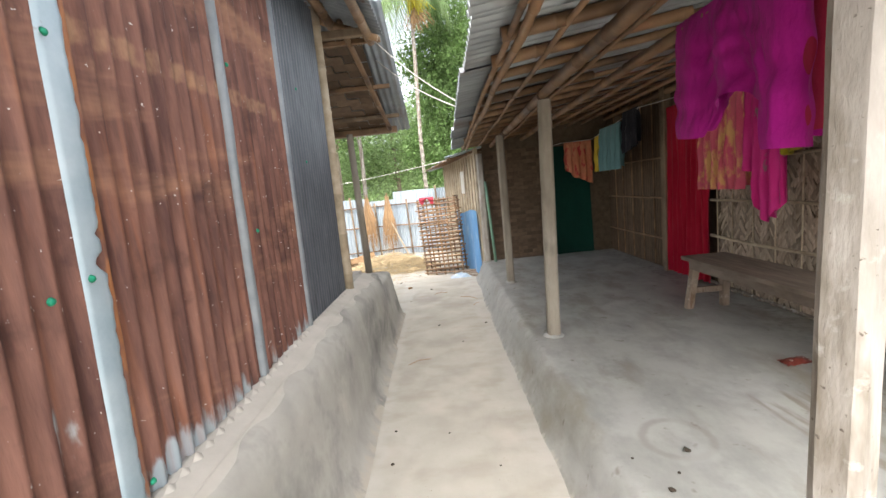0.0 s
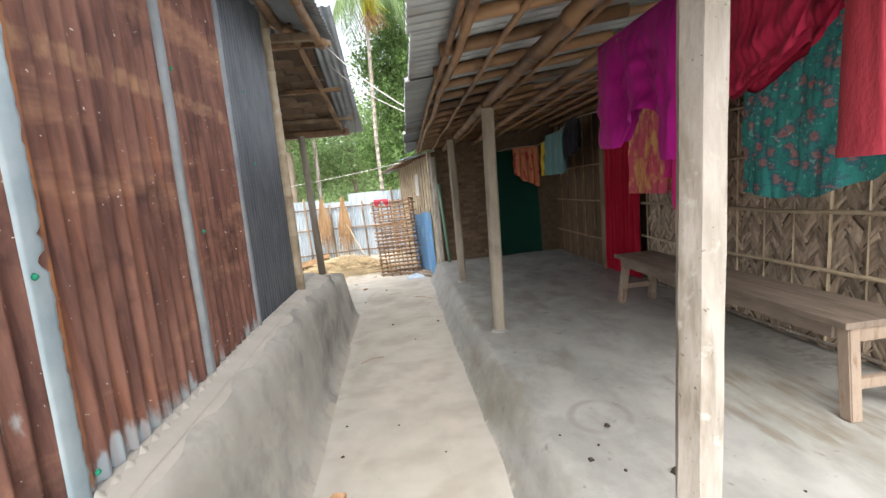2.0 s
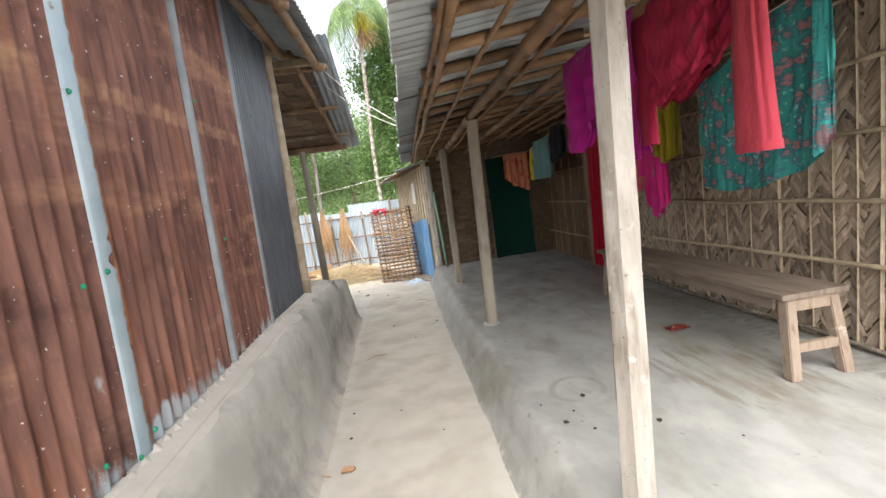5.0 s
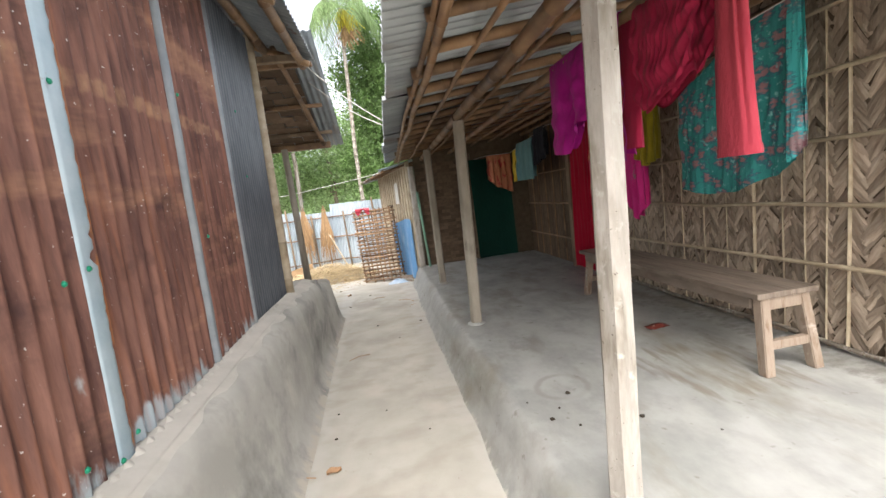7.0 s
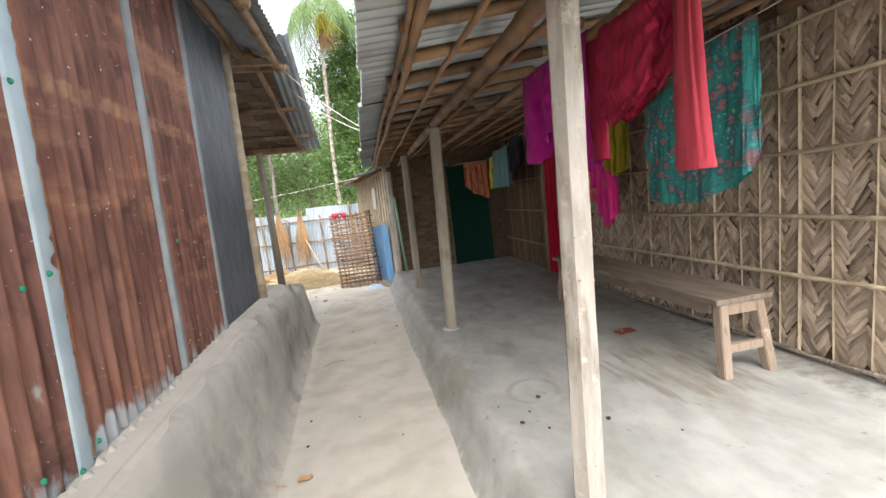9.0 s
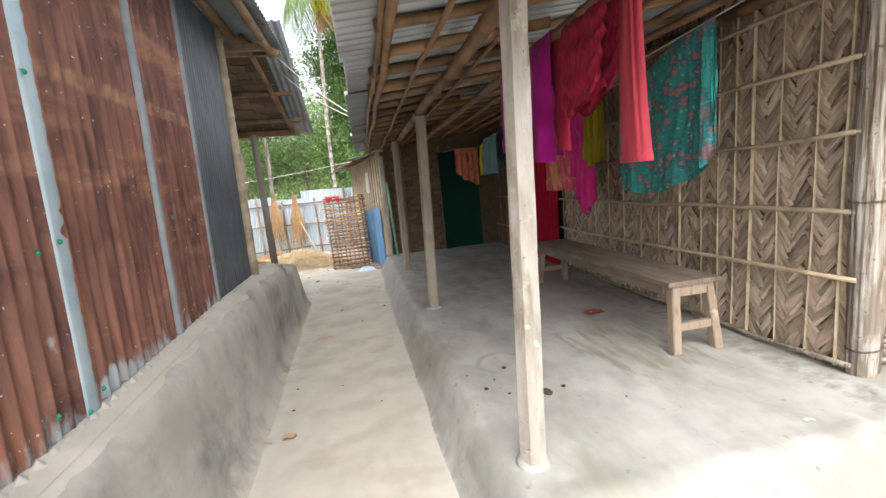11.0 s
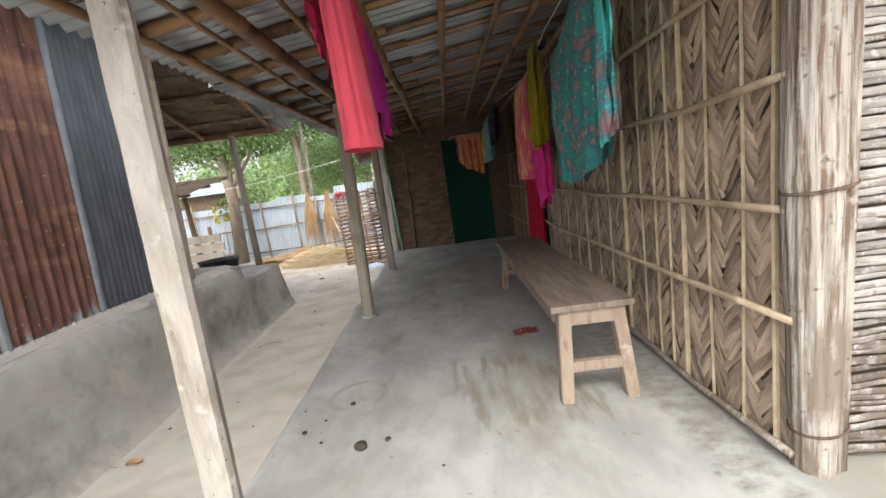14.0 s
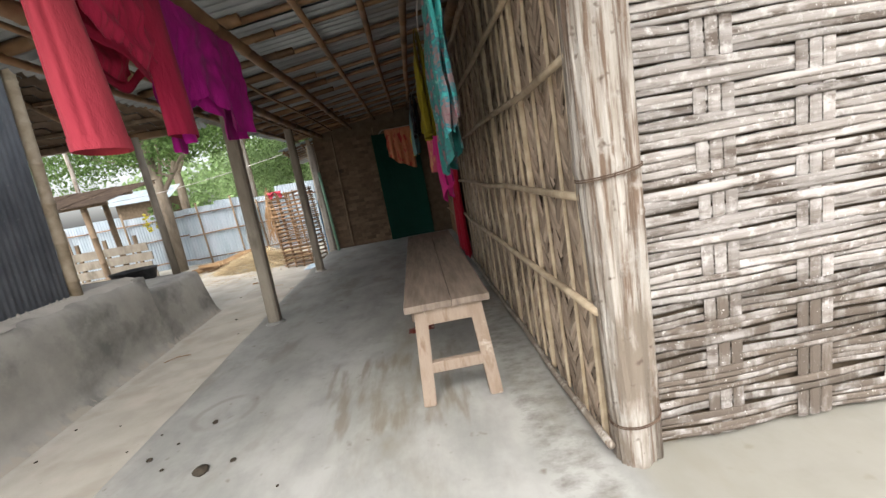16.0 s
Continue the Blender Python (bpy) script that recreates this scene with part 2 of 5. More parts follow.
overlay(RUST, (0.31, 0.355, 0.38), ease(RUST, tongue, -0.005, 0.03))
patch = calc(RUST, "MULTIPLY", ease(RUST, calc(RUST, "ABSOLUTE", calc(RUST, "SUBTRACT", ay, 0.79)), 0.07, 0.02), ease(RUST, calc(RUST, "ABSOLUTE", calc(RUST, "SUBTRACT", az, 1.02)), 0.17, 0.05))
overlay(RUST, (0.36, 0.38, 0.38), ease(RUST, calc(RUST, "MULTIPLY", patch, grain(RUST, 11.0, (1, 1.4, 0.5))), 0.50, 0.62))
# orange rust beside the bare lap and in long runs
run = grain(RUST, 5.0, (1, 5.5, 0.30))
overlay(RUST, (0.36, 0.125, 0.045), calc(RUST, "MULTIPLY", ease(RUST, run, 0.55, 0.74), 0.28))
shift_y = calc(RUST, "SUBTRACT", calc(RUST, "SUBTRACT", ay, 0.925), calc(RUST, "MULTIPLY", az, 0.05))
overlay(RUST, (0.36, 0.15, 0.06), ease(RUST, calc(RUST, "MULTIPLY", ease(RUST, calc(RUST, "ABSOLUTE", shift_y), 0.035, 0.005), grain(RUST, 22.0, (1, 1, 0.4))), 0.34, 0.6))

# floor stains: a pot's ring, brown scrubbed streaks, cream cement before the woven wall
fx, fy, fz = axes(SLAB)
warp = calc(SLAB, "MULTIPLY", calc(SLAB, "SUBTRACT", grain(SLAB, 7.0), 0.5), 0.05)
rad = calc(SLAB, "ADD", calc(SLAB, "SQRT", calc(SLAB, "ADD", calc(SLAB, "POWER", calc(SLAB, "ABSOLUTE", calc(SLAB, "SUBTRACT", fx, 0.975)), 2.0), calc(SLAB, "POWER", calc(SLAB, "ABSOLUTE", calc(SLAB, "SUBTRACT", fy, 1.70)), 2.0))), warp)
overlay(SLAB, (0.215, 0.20, 0.172), calc(SLAB, "MULTIPLY", ease(SLAB, calc(SLAB, "ABSOLUTE", calc(SLAB, "SUBTRACT", rad, 0.145)), 0.030, 0.004), 0.5))
zone = calc(SLAB, "MULTIPLY", ease(SLAB, calc(SLAB, "ABSOLUTE", calc(SLAB, "SUBTRACT", fx, 1.86)), 0.62, 0.30), ease(SLAB, calc(SLAB, "ABSOLUTE", calc(SLAB, "SUBTRACT", fy, 1.60)), 0.75, 0.25))
overlay(SLAB, (0.185, 0.158, 0.118), calc(SLAB, "MULTIPLY", ease(SLAB, calc(SLAB, "MULTIPLY", zone, grain(SLAB, 4.2, (4.2, 0.8, 1))), 0.42, 0.66), 0.75))
overlay(SLAB, (0.40, 0.395, 0.38), calc(SLAB, "MULTIPLY", ease(SLAB, grain(SLAB, 3.1, (1.3, 1.0, 1)), 0.54, 0.70), 0.5))
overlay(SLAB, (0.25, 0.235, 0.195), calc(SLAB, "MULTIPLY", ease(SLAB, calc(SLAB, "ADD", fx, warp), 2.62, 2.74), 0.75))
# front slope darkened in colour against its strong sun, with some dark patches
overlay(SLAB, (0.20, 0.19, 0.165), calc(SLAB, "MULTIPLY", ease(SLAB, calc(SLAB, "ADD", calc(SLAB, "SUBTRACT", 0.62, fy), calc(SLAB, "MULTIPLY", calc(SLAB, "SUBTRACT", grain(SLAB, 3.0, (1, 2.0, 1)), 0.5), 1.1)), 0.0, 0.30), 0.75))
# pale dust smeared along the kerbs of the lane
ex, ey, ez = axes(EARTH)
kerb = calc(EARTH, "ADD", ex, calc(EARTH, "MULTIPLY", ey, 0.035))
side = calc(EARTH, "MAXIMUM", ease(EARTH, calc(EARTH, "ABSOLUTE", calc(EARTH, "SUBTRACT", kerb, 0.56)), 0.24, 0.06), ease(EARTH, calc(EARTH, "ABSOLUTE", calc(EARTH, "ADD", kerb, 0.50)), 0.16, 0.04))
overlay(EARTH, (0.46, 0.44, 0.395), calc(EARTH, "MULTIPLY", ease(EARTH, calc(EARTH, "ADD", side, calc(EARTH, "MULTIPLY", calc(EARTH, "SUBTRACT", grain(EARTH, 4.0), 0.5), 2.6)), 0.35, 1.15), 0.75))
overlay(EARTH, (0.33, 0.295, 0.24), calc(EARTH, "MULTIPLY", ease(EARTH, grain(EARTH, 2.6, (1.0, 1.8, 1)), 0.50, 0.72), 0.6))


def cloth_mat(name, c1, c2, scale=4.0, c3=None, s3=9.0, t3=(0.56, 0.6), c4=None, s4=14.0, t4=(0.6, 0.64)):
    m = mat(name, c1, c2, scale, 0.9, c3=c3, s3=s3, t3=t3, bump=0.6, bscale=16, spec=0.15, c4=c4, s4=s4, t4=t4, depth=0.012, stretch=(1.6, 1.6, 0.7))
    b = m.node_tree.nodes["Principled BSDF"]
    b.inputs["Sheen Weight"].default_value = 0.06
    return m


MAGENTA = cloth_mat("magenta_cloth", (0.30, 0.007, 0.17), (0.40, 0.012, 0.24))
RED = cloth_mat("crimson_cloth", (0.26, 0.011, 0.04), (0.34, 0.018, 0.055))
CORAL = cloth_mat("coral_red_cloth", (0.33, 0.036, 0.056), (0.40, 0.05, 0.07))
TEAL = cloth_mat("teal_floral_cloth", (0.025, 0.19, 0.18), (0.05, 0.28, 0.26), 4.0)
TEAL_EDGE = cloth_mat("bright_teal_border", (0.05, 0.42, 0.42), (0.08, 0.50, 0.48), 3.0)
for m, size, share in ((TEAL, 12.5, 0.42), (TEAL_EDGE, 8.0, 0.50)):
    vor = m.node_tree.nodes.new("ShaderNodeTexVoronoi")
    vor.inputs["Scale"].default_value = size
    m.node_tree.links.new(place(m, (0.3, 1.0, 1.0)), vor.inputs["Vector"])
    petal = calc(m, "ADD", vor.outputs["Distance"], calc(m, "MULTIPLY", calc(m, "SUBTRACT", grain(m, 42.0, (1, 0.7, 1.5)), 0.5), 1.0))
    overlay(m, (0.055, 0.075, 0.14), calc(m, "MULTIPLY", ease(m, petal, share + 0.14, share + 0.04), 0.55))
    overlay(m, (0.46, 0.17, 0.165), calc(m, "MULTIPLY", ease(m, petal, share, share - 0.2), 0.6))
    overlay(m, (0.20, 0.03, 0.06), calc(m, "MULTIPLY", ease(m, petal, 0.09, 0.03), 0.5))
    overlay(m, (0.22, 0.50, 0.47), calc(m, "MULTIPLY", ease(m, grain(m, 34.0), 0.60, 0.68), 0.7))
OLIVE = cloth_mat("olive_cloth", (0.16, 0.13, 0.008), (0.25, 0.20, 0.015), 8.0)
ROSE = cloth_mat("rose_gold_cloth", (0.45, 0.06, 0.12), (0.55, 0.12, 0.16), 5.0, c3=(0.60, 0.34, 0.14), s3=7.0, t3=(0.5, 0.62))
PINK = cloth_mat("hot_pink_cloth", (0.50, 0.02, 0.17), (0.58, 0.04, 0.23), 5.0, c3=(0.30, 0.14, 0.18), s3=9.0, t3=(0.62, 0.66))
CURTAIN = cloth_mat("red_curtain_cloth", (0.30, 0.006, 0.022), (0.38, 0.01, 0.03))
DARKGREEN = cloth_mat("dark_green_sheet", (0.004, 0.034, 0.024), (0.006, 0.046, 0.033), 2.0)
BLUE_TARP = cloth_mat("blue_tarpaulin", (0.09, 0.22, 0.42), (0.14, 0.30, 0.50), 3.0, c3=(0.25, 0.36, 0.48), s3=3.0, t3=(0.55, 0.7))
ORANGE = cloth_mat("faded_orange_cloth", (0.50, 0.17, 0.10), (0.58, 0.25, 0.14), 7.0, c3=(0.45, 0.06, 0.06), s3=8.0)
YELLOW = cloth_mat("yellow_cloth", (0.55, 0.38, 0.03), (0.62, 0.46, 0.06))
SEA = cloth_mat("grey_teal_cloth", (0.10, 0.20, 0.21), (0.14, 0.26, 0.27), 5.0)
BLACK = cloth_mat("black_cloth", (0.012, 0.012, 0.016), (0.02, 0.02, 0.026))

# ---- builders ----


def link(name, bm, material, parent=None, label="", smooth=False):
    me = bpy.data.meshes.new(name)
    bm.to_mesh(me)
    bm.free()
    me.materials.append(material)
    if smooth:
        me.polygons.foreach_set("use_smooth", [True] * len(me.polygons))
    ob = new(name, me)
    if parent is not None:
        ob.parent = parent
        if parent.type == "EMPTY":
            ob.matrix_parent_inverse = Matrix.Translation(parent.location).inverted()
    if label:
        ob["label"] = label
    return ob


def part(name, bm, material, parent, label="", smooth=False):
    return link(name, bm, material, parent, label, smooth)


def thing(name, at, label, category, group=""):
    ob = new(name)
    ob.location = at
    ob.empty_display_size = 0.1
    return tagged(ob, label, category, group)


def setting(name, bm, material, label, smooth=False):
    return tagged(link(name, bm, material, None, "", smooth), label, name.split("_")[0], "", "structure")


def piece(name, mesh, parent, m):
    ob = new(name, mesh)
    ob.parent = parent
    if parent.type == "EMPTY":
        ob.matrix_parent_inverse = Matrix.Translation(parent.location).inverted()
    ob.matrix_basis = m
    return ob


def mesh_of(name, bm, material, smooth=False):
    me = bpy.data.meshes.new(name)
    bm.to_mesh(me)
    bm.free()
    me.materials.append(material)
    if smooth:
        me.polygons.foreach_set("use_smooth", [True] * len(me.polygons))
    return me


def box(bm, lo, hi, bevel=0.0, m=None):
    lo, hi = Vector(lo), Vector(hi)
    made = bmesh.ops.create_cube(bm, size=1.0, matrix=Matrix.Translation((lo + hi) / 2) @ Matrix.Diagonal((*(hi - lo), 1)))
    vs = made["verts"]
    if bevel:
        es = {e for v in vs for e in v.link_edges}
        out = bmesh.ops.bevel(bm, geom=list(es), offset=bevel, segments=2, profile=0.6, affect="EDGES")
        vs = list({v for f in out["faces"] for v in f.verts} | {v for v in vs if v.is_valid})
    if m is not None:
        bmesh.ops.transform(bm, matrix=m, verts=vs)
    return vs


def one_box(lo, hi, bevel=0.004, m=None):
    bm = bmesh.new()
    box(bm, lo, hi, bevel, m)
    return bm


def tube(bm, pts, r, seg=8, r2=None, cap=True, knots=0.0, squash=1.0):
    """A round stem along pts, with swollen joints every knots metres."""
    pts = [Vector(p) for p in pts]
    length = sum((b - a).length for a, b in zip(pts, pts[1:]))
    line, run, out = [], 0.0, []
    for a, b in zip(pts, pts[1:]):
        line.append((run, a, b))
        run += (b - a).length
    stops = [(0.0, 1.0)] + [(s, 1.0) for s, _, _ in line[1:]] + [(length, 1.0)]
    if knots:
        k = knots * 0.6
        while k < length - 0.03:
            stops += [(k - 0.012, 0.97), (k - 0.004, 1.1), (k + 0.004, 1.1), (k + 0.012, 0.97)]
            k += knots
    stops = sorted(s for s in stops if 0 <= s[0] <= length)
    rings, up = [], Vector((0, 0, 1))
    for s, f in stops:
        a, b, s0 = next(((a, b, q) for q, a, b in reversed(line) if s >= q - 1e-6), (line[0][1], line[0][2], 0))
        d = (b - a).normalized()
        c = a + d * (s - s0)
        side = d.cross(up) if abs(d.z) < 0.95 else d.cross(Vector((0, 1, 0)))
        side.normalize()
        top = side.cross(d).normalized()
        rad = (r + ((r2 if r2 is not None else r) - r) * s / max(length, 1e-6)) * f
        rings.append([bm.verts.new(c + side * rad * math.cos(2 * math.pi * i / seg) + top * rad * squash * math.sin(2 * math.pi * i / seg)) for i in range(seg)])
    for p, q in zip(rings, rings[1:]):
        for i in range(seg):
            bm.faces.new((p[i], p[(i + 1) % seg], q[(i + 1) % seg], q[i]))
    if cap:
        bm.faces.new(rings[0][::-1])
        bm.faces.new(rings[-1])


def one_tube(pts, r, seg=8, **k):
    bm = bmesh.new()
    tube(bm, pts, r, seg, **k)
    return bm


def grid(fn, nu, nv):
    bm = bmesh.new()
    vs = [[bm.verts.new(fn(i / nu, j / nv)) for j in range(nv + 1)] for i in range(nu + 1)]
    for i in range(nu):
        for j in range(nv):
            bm.faces.new((vs[i][j], vs[i + 1][j], vs[i + 1][j + 1], vs[i][j + 1]))
    return bm


def tin(origin, across, along, width, length, pitch=0.0667, amp=0.009, rows=2, jag=0.0, seed=0, wave_from=0.0, ridged=False):
    """One corrugated sheet; the waves run along 'along'."""
    o, a, b = Vector(origin), Vector(across).normalized(), Vector(along).normalized()
    nrm = a.cross(b)
    rng = random.Random(seed)
    per = 10 if ridged else 8
    n = max(2, round(width / pitch * per))
    cut = [jag * rng.random() * (0.4 + 0.6 * math.sin(i * 0.8) ** 2) for i in range(n + 1)]
    def f(u, v):
        s = u * width
        q = max(0.0, length - cut[round(u * n)]) if jag else length
        w = amp * (1 - 2 * abs(math.cos(math.pi * s / pitch)) ** 3) if ridged else amp * math.sin(2 * math.pi * (s + wave_from) / pitch)
        w += 0.003 * noise.noise(Vector((s * 2, v * 3, seed)))
        return o + a * s + b * (v * q) + nrm * w
    return grid(f, n, rows)


def solid(bm, t):
    bmesh.ops.solidify(bm, geom=bm.faces[:], thickness=t)
    return bm


def joined(parts):
    """Several (verts, faces) lists as one bmesh."""
    vs, fs = [], []
    for v, f in parts:
        k = len(vs)
        vs += v
        fs += [tuple(i + k for i in q) for q in f]
    me = bpy.data.meshes.new("tmp")
    me.from_pydata(vs, [], fs)
    bm = bmesh.new()
    bm.from_mesh(me)
    bpy.data.meshes.remove(me)
    return bm


# ---- ground, plinths, slab ----
GZ = -0.04


def ground_z(x, y):
    return GZ + 0.012 * noise.noise(Vector((x * 1.3, y * 1.3, 0))) + 0.005 * noise.noise(Vector((x * 5, y * 5, 3)))


def ground_at(u, v):
    x = -7 + 14 * u
    y = -5 + 17 * v
    return Vector((x, y, ground_z(x, y)))


bm = grid(ground_at, 140, 170)
edge = [e for e in bm.edges if e.is_boundary]
for k, grow in ((0, 4.0), (1, 20.0), (2, 300.0)):
    new_geo = bmesh.ops.extrude_edge_only(bm, edges=edge)["geom"]
    for v in [g for g in new_geo if isinstance(g, bmesh.types.BMVert)]:
        d = Vector((v.co.x, v.co.y - 3.5, 0)).normalized()
        v.co += d * grow
        v.co.z = GZ
    edge = [g for g in new_geo if isinstance(g, bmesh.types.BMEdge) and g.is_boundary]
ground = setting("ground", bm, EARTH, "pale trodden earth lane and yard, swept smooth", True)


def veranda_edge(y):
    return 0.645 - 0.028 * (y - 0.6) if y < 4 else 0.55 - 0.008 * (y - 4)


def sweep_profile(ys, profile, closed=False):
    """profile(y) gives the same number of (x, z) at each y."""
    bm = bmesh.new()
    rows = [[bm.verts.new((x, y + dy, z)) for x, z, dy in profile(y)] for y in ys]
    for p, q in zip(rows, rows[1:]):
        for i in range(len(p) - 1):
            bm.faces.new((p[i], q[i], q[i + 1], p[i + 1]))
    return bm


def slab_at(u, v):
    """Raised veranda floor: rounded lip, sloping side with a fillet at the lane, long soft slope at the front."""
    y = 0.12 + (6.75 - 0.12) * v ** 1.3
    x0 = veranda_edge(max(y, 0.6)) - 0.17
    x = x0 + (6.0 - x0) * u ** 2.4
    d1 = x - x0 + 0.012 * noise.noise(Vector((0, y * 3, 1))) + 0.022 * noise.noise(Vector((x * 3, y * 1.6, 4)))
    d2 = y - 0.12 + 0.03 * noise.noise(Vector((x * 2, 0, 2)))
    h1, h2 = min(1.0, max(0.0, d1 / 0.235)), min(1.0, max(0.0, d2 / 0.42))
    rise1 = h1 ** 1.6 * (1.6 - 0.6 * h1 ** 3) if h1 < 0.5 else 1 - (1 - h1) ** 2.2 * 2.03
    rise2 = h2 * h2 * (3 - 2 * h2)
    z = 0.25 + 0.006 * noise.noise(Vector((x * 1.7, y * 1.7, 5))) - (1 - max(0.0, rise1) * rise2) * 0.31
    return Vector((x, y, z))


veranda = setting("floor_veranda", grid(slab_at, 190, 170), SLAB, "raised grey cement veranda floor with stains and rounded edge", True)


def plinth_profile(y):
    w = 0.012 * noise.noise(Vector((0, y * 2.2, 9)))
    top = 0.69 + 0.055 * min(1.0, max(0.0, (y - 0.6) / 1.6))
    foot = -0.60 - 0.035 * max(0.0, y - 1.5)
    return [(-1.3, top + 0.02, 0), (-0.87, top + 0.012, 0), (-0.80, top - 0.005, 0), (-0.735 + w, top - 0.035, 0), (-0.705 + w, top - 0.07, 0), (-0.685 + w, top - 0.15, 0), (-0.66 + w, 0.35, 0),
            (foot - 0.01 + w, 0.08, 0), (foot + 0.03 + w, 0.0, 0), (foot + 0.09, -0.06, 0)]


ys = [-0.8 + i * 0.1 for i in range(48)]
bm = sweep_profile(ys, plinth_profile)
plinth = setting("plinth_near", bm, CEMENT, "smoothed grey cement plinth under the tin wall", True)
bm = sweep_profile([-0.8 + i * 0.02 for i in range(236)], lambda y: [(x + 0.004 + (0.03 * noise.noise(Vector((y * 5, 0, 8))) - 0.01 if k == 2 else 0), z + (0.004 if k < 2 else 0.002), 0) for k, (x, z, _) in enumerate(plinth_profile(y)[1:4])])
setting("trim_plinth", bm, CEMENT_LIGHT, "pale cement band along the plinth's top", True)


def block_profile(y):
    w = 0.01 * noise.noise(Vector((4, y * 2.2, 9)))
    k = min(1.0, max(0.0, (5.0 - y) / 1.1)) * 0.055
    return [(-3.2, 0.56, 0), (-0.86 + w + k, 0.55, 0), (-0.80 + w + k, 0.545, 0), (-0.775 + w + k, 0.52, 0), (-0.745 + k, 0.35, 0), (-0.70 + k * 0.6, 0.1, 0), (-0.67 + k * 0.2, 0.0, 0), (-0.62, -0.06, 0)]


ys = [3.8 + i * 0.1 for i in range(13)]
bm = sweep_profile(ys, block_profile)
bm.verts.ensure_lookup_table()
last = [v for v in bm.verts if abs(v.co.y - ys[-1]) < 1e-4]
last.sort(key=lambda v: v.index)
low = [bm.verts.new((v.co.x, v.co.y + 0.09, -0.06)) for v in last]
for i in range(len(last) - 1):
    bm.faces.new((last[i], low[i], low[i + 1], last[i + 1]))
setting("plinth_porch", bm, CEMENT, "grey cement porch block at the lane's edge", True)
bm = bmesh.new()
box(bm, (-3.2, 5.0, -0.06), (-1.25, 5.55, 0.5), 0.03)
setting("plinth_porch_back", bm, CEMENT, "low cement ledge behind the porch block", True)
box_bm = one_box((-1.2, 3.80, -0.06), (-0.72, 3.96, 0.735), 0.035)
setting("plinth_step", box_bm, CEMENT, "rounded end of the higher plinth", True)

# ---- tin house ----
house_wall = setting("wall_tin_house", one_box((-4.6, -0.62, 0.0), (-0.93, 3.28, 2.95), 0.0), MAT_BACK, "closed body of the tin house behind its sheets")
X0 = -0.862
sheets = [("rusty_sheet", RUST, -0.7, 0.8), ("rusty_sheet", RUST, 0.1, 0.85), ("rusty_sheet", RUST, 0.92, 0.82), ("rusty_sheet", RUST, 1.72, 0.66),
          ("tarred_sheet", TAR, 2.36, 0.9)]
tin_wall = thing("tin_wall", (X0, 0.0, 0.72), "rust-brown corrugated tin wall with green capped screws", "wall")
for i, (nm, mt, y0, w) in enumerate(sheets):
    lean = 0.003 * (i % 2)
    b0 = 0.69 + 0.055 * min(1.0, max(0.0, (y0 + w / 2 - 0.6) / 1.6))
    pitch = 0.0667 if nm == "rusty_sheet" else 0.05
    bm = tin((X0 - 0.012 + lean, y0 + 0.05 * (2.96 - 1.3), 2.96), (0, 1, 0), (0, -0.05, -1), w, 2.96 - b0 + 0.012, pitch, 0.010 if pitch > 0.06 else 0.0022, 8, 0.03, i, 0.0, pitch > 0.06)
    part(nm, bm, mt, tin_wall, "dark tarred corrugated sheet" if mt is TAR else "rusted corrugated sheet with bare patches", True)
for y0, w, mt, lab in ((0.889, 0.088, ZINC, "pale blue-grey bare zinc lap"), (1.70, 0.045, DULL, "dull grey lap strip"), (2.335, 0.05, DULL, "grey edge of the tarred sheet")):
    rng = random.Random(int(y0 * 100))
    def strip(u, v, y0=y0, w=w):
        z = 2.96 - v * (2.96 - 0.715)
        wob = 0.012 * noise.noise(Vector((v * 9, y0, 0))) * (1 if u > 0.5 else 0.2)
        if u > 0.5 and w > 0.08:
            wob += 0.010 * noise.noise(Vector((z * 26, 1, 0))) + 0.006 * noise.noise(Vector((z * 70, 2, 0))) - 0.045 * max(0.0, 1 - abs(z - 1.392) / 0.03) * (1 + 0.6 * noise.noise(Vector((z * 90, 5, 0)))) - 0.02 * max(0.0, 1 - abs(z - 1.46) / 0.02)
            wob *= (u - 0.5) * 2
        return Vector((X0 - 0.02 if u in (0.0, 1.0) else X0 + 0.004 + 0.005 * math.sin(math.pi * u), y0 + u * w + wob + 0.05 * (z - 1.3), z))
    part("lap_strip", grid(strip, 8, 150), mt, tin_wall, lab, True)
for y, z in ((0.91, 1.357), (0.80, 1.33), (0.955, 0.78), (1.80, 1.386), (0.86, 0.735), (2.62, 1.75), (2.62, 2.2), (0.93, 1.93), (1.77, 2.1), (0.72, 0.80)):
    bm = bmesh.new()
    bmesh.ops.create_cone(bm, cap_ends=True, segments=10, radius1=0.0105, radius2=0.006, depth=0.007, matrix=Matrix.Translation((X0 + 0.022, y, z)) @ Matrix.Rotation(radians(90), 4, "Y"))
    part("screw_cap", bm, GREEN_CAP, tin_wall, "green plastic washer of a roofing screw", True)


def teeth(u, v):
    y = -0.7 + 3.95 * u
    b0 = 0.69 + 0.055 * min(1.0, max(0.0, (y - 0.6) / 1.6))
    rise = 0.028 * (0.5 + 0.5 * math.sin(2 * math.pi * y / 0.0667 + 1.0)) ** 2 * (0.55 + 0.6 * noise.noise(Vector((y * 6, 0, 3)))) + 0.012
    x = X0 + 0.016 + 0.075 * v
    return Vector((x, y, b0 + max(0.0, rise) * (1 - v) ** 4 - 0.012 * v))


